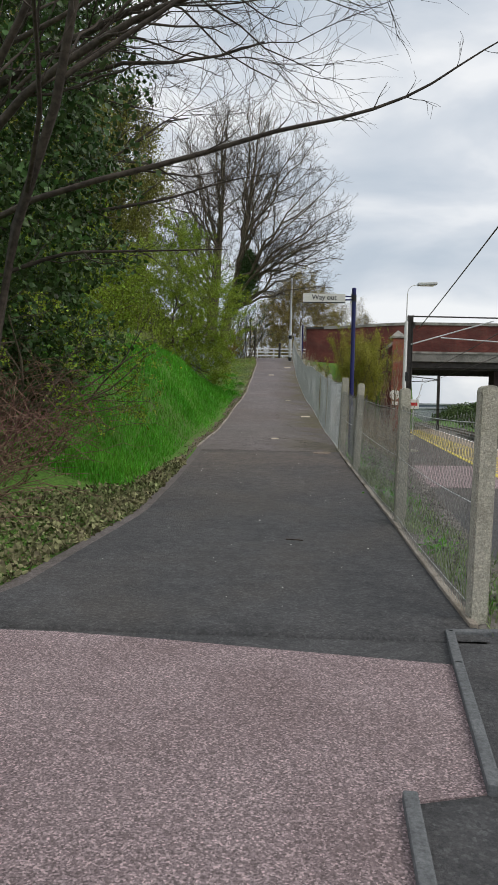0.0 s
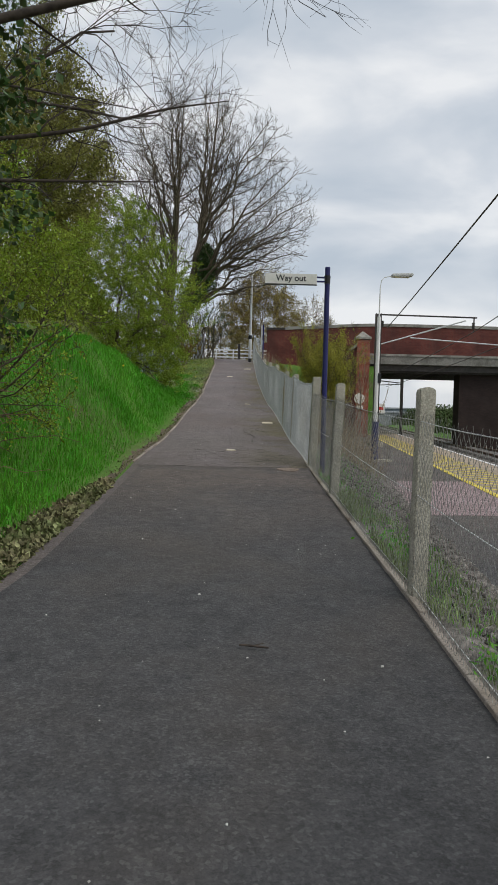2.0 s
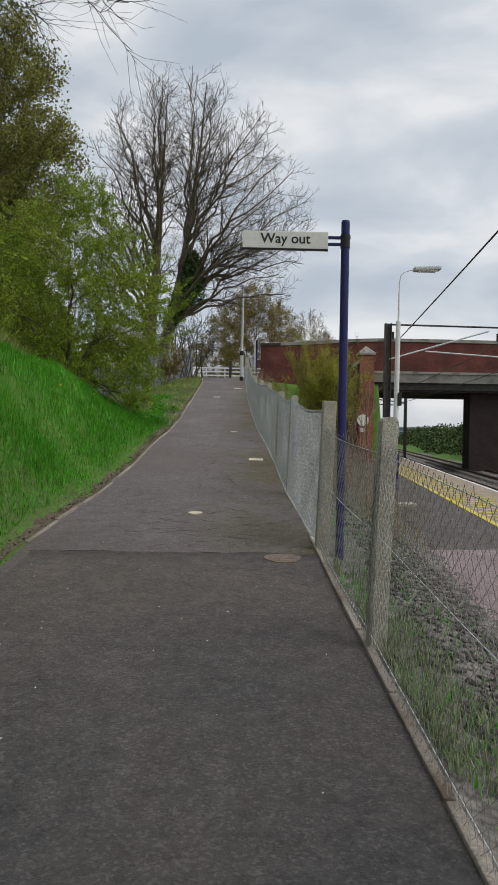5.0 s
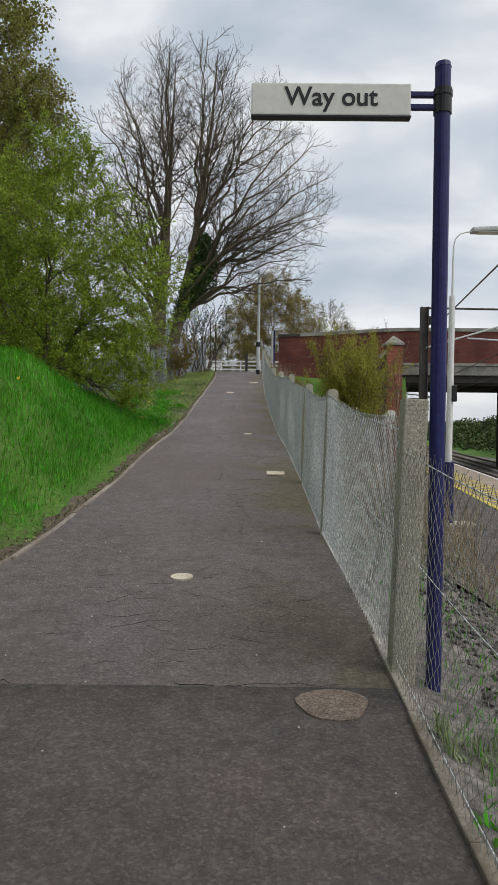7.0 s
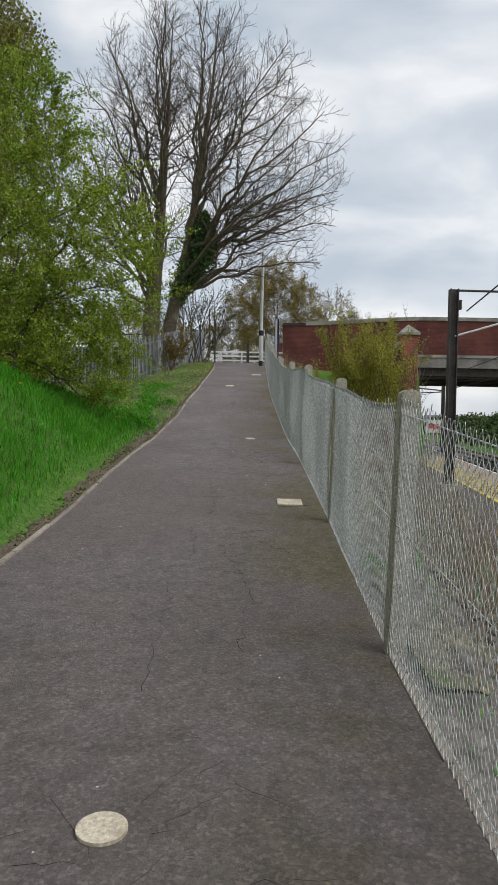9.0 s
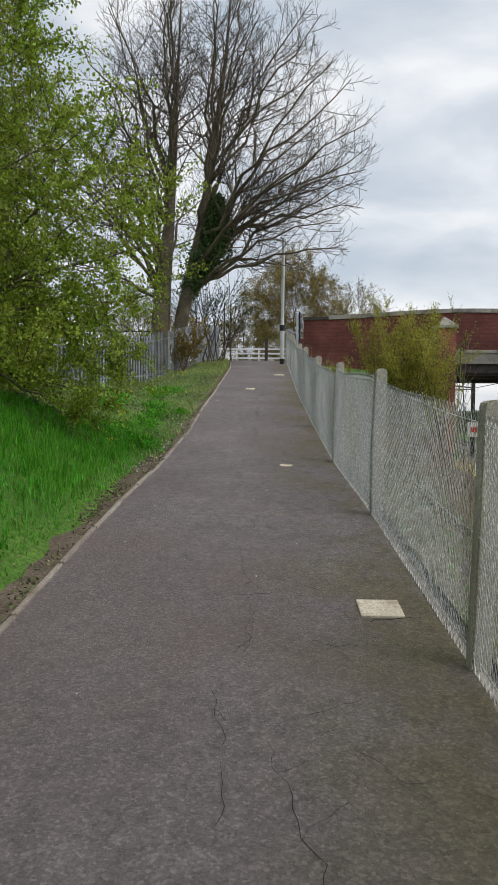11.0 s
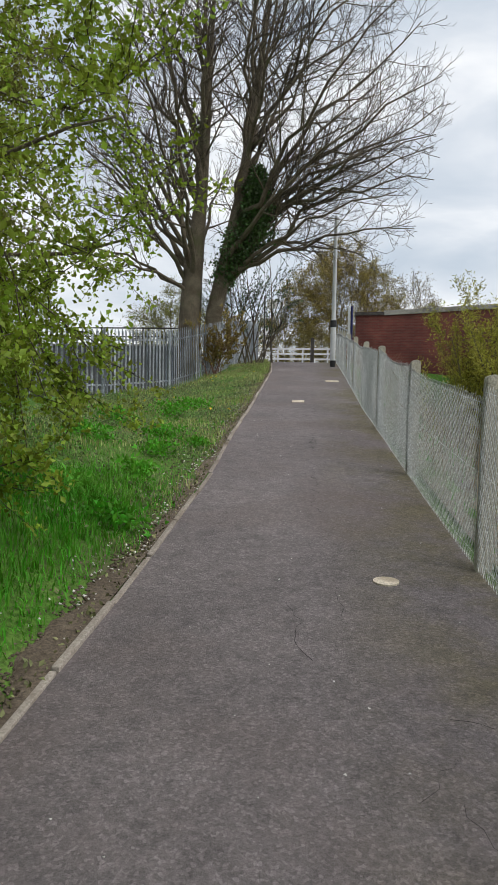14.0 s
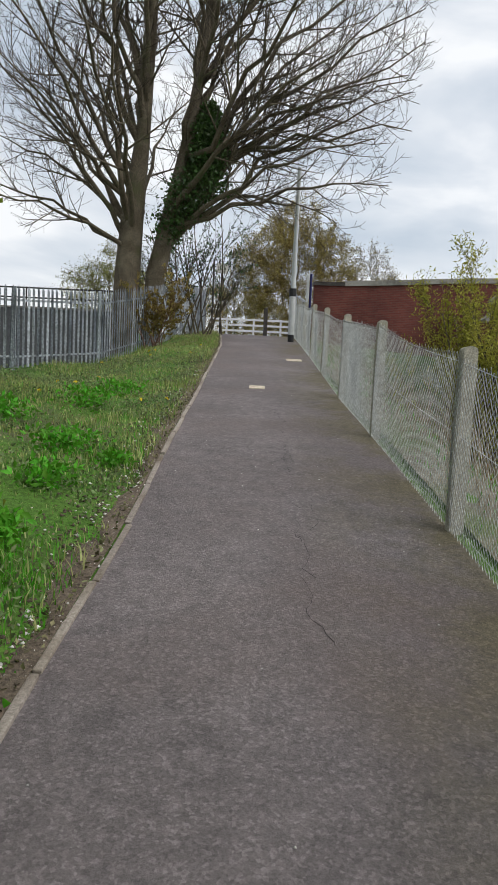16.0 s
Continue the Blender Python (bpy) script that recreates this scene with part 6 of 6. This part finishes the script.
    y = rng.uniform(18.5, 33, n)
    off = 0.22 + rng.uniform(0, 1, n) * np.interp(y, (18, 31, 33), (4.0, 4.2, 2.6))
    x = left_x(y) - off
    k = patch(x + 3.1, y, 2.9) > 0.46
    x, y = x[k], y[k]
    p = np.stack([x, y, land(x, y) + rng.uniform(0.0, 1.0, len(x)) ** 1.4 * (0.05 + 0.16 * patch(x, y, 2.3))], 1)
    tagged(link("verge_herbs", leaves("verge_herbs", p, 0.045, 0.012, 2.2, 0.8, rng), HERB), "grey-green low herbs in drifts on the verge", "weeds", kind="stuff")
    n = 6000
    y = rng.uniform(15, 34, n)
    x = left_x(y) - 0.05 - rng.exponential(0.13, n)
    stones("verge_grit", np.stack([x, y, np.maximum(land(x, y), path_z(y)) + 0.004], 1), 0.032, "brown and pale grit beside the path edging", MUD)
    n = 900
    y = rng.uniform(17, 30, n)
    x = left_x(y) - 0.04 - rng.exponential(0.12, n)
    stones("verge_chippings", np.stack([x, y, np.maximum(land(x, y), path_z(y)) + 0.01], 1), 0.026, "pale stone chippings beside the path edging", CHIP)
    # docks and weeds at the fence foot and in the verge
    for cx, cy, r, k in ((0.1, 5.2, 0.14, 60), (0.06, 10.9, 0.12, 50), (0.12, -1.2, 0.2, 70), (0.2, 1.3, 0.25, 80), (-3.25, 20.6, 0.22, 90), (-3.5, 23.0, 0.3, 120), (-3.6, 19.6, 0.25, 90), (-3.9, 25.5, 0.35, 120), (-3.05, 19.0, 0.25, 100), (-3.3, 21.8, 0.2, 90), (-4.3, 22.3, 0.3, 120), (-2.95, 22.6, 0.15, 60), (-3.7, 27.0, 0.3, 100), (-4.6, 24.4, 0.35, 120)):
        k = k * 3 if cy > 15 else k
        p = np.stack([cx + rng.normal(0, r * 0.5, k), cy + rng.normal(0, r * 0.5, k), np.zeros(k)], 1)
        p[:, 2] = land(p[:, 0], p[:, 1]) + rng.uniform(0.02, r * 0.7, k)
        w = thing("leafy_weed", "clump of broad bright green weed leaves", "weed", "weeds beside the path", at=(cx, cy, float(land(cx, cy))))
        link("leaf_tuft", leaves("leaf_tuft", p, 0.07 if cy > 15 else 0.055, 0.015, 2.0, 0.5, rng), GRASS, w)


grass()


def cracks():
    rng = np.random.default_rng(71)
    def crack(x, y, dx, dy, n, w):
        lines = []
        for k in range(n):
            lines.append((x, y, float(path_z(y)) + 0.002, w * (1 - 0.6 * k / n)))
            x += dx + rng.normal(0, abs(dy) * 0.35 + abs(dx) * 0.25)
            y += dy + rng.normal(0, abs(dx) * 0.35 + abs(dy) * 0.25)
        return lines
    ls = [crack(-0.85, 10.2, -0.012, 0.06, 26, 0.0017), crack(-0.9, 9.4, 0.015, 0.05, 16, 0.0017), crack(-1.3, 12.6, 0.002, 0.06, 14, 0.0014),
          crack(-2.8, 6.31, 0.075, 0.0, 36, 0.0024), crack(-1.2, 6.34, 0.05, 0.002, 18, 0.002), crack(-0.55, 13.0, 0.04, 0.01, 10, 0.0025), crack(-3.1, -2.8, 0.05, 0.075, 16, 0.0022)]
    # crazing above the joint, and the broken seam along the middle
    for k in range(46):
        a = rng.uniform(-1.2, 1.2)
        ls.append(crack(rng.uniform(-2.1, -0.5), rng.uniform(6.45, 8.3), 0.05 * math.cos(a), 0.05 * math.sin(a), int(rng.integers(4, 9)), 0.0009))
    for k in range(26):
        y = rng.uniform(8.5, 27)
        ls.append(crack(-1.35 + rng.normal(0, 0.05), y, 0.0, 0.06, int(rng.integers(6, 16)), 0.0014))
    for k in range(14):
        a = rng.uniform(0, 6.28)
        y = rng.uniform(9, 17)
        ls.append(crack(rng.uniform(-1.2, -0.4), y, 0.05 * math.cos(a), 0.05 * math.sin(a), int(rng.integers(5, 12)), 0.0009))
    tagged(link("tarmac_cracks", tubes("tarmac_cracks", ls, 4), CRACK), "thin dark cracks and joints in the tarmac", "cracks", kind="stuff")


cracks()

STICK = thing("fallen_twig", "small dark broken twig lying on the tarmac", "twig", at=(-1.1, -0.95, 0.0))
link("shaft", tubes("shaft", [[(-1.19, -0.93, 0.0, 0.006), (-1.12, -0.95, 0.002, 0.007), (-1.04, -0.97, 0.0, 0.005)]], 5), TWIG, STICK)
link("spur", tubes("spur", [[(-1.12, -0.95, 0.002, 0.004), (-1.08, -0.92, 0.002, 0.003), (-1.06, -0.9, 0.0, 0.002)]], 4), TWIG, STICK)
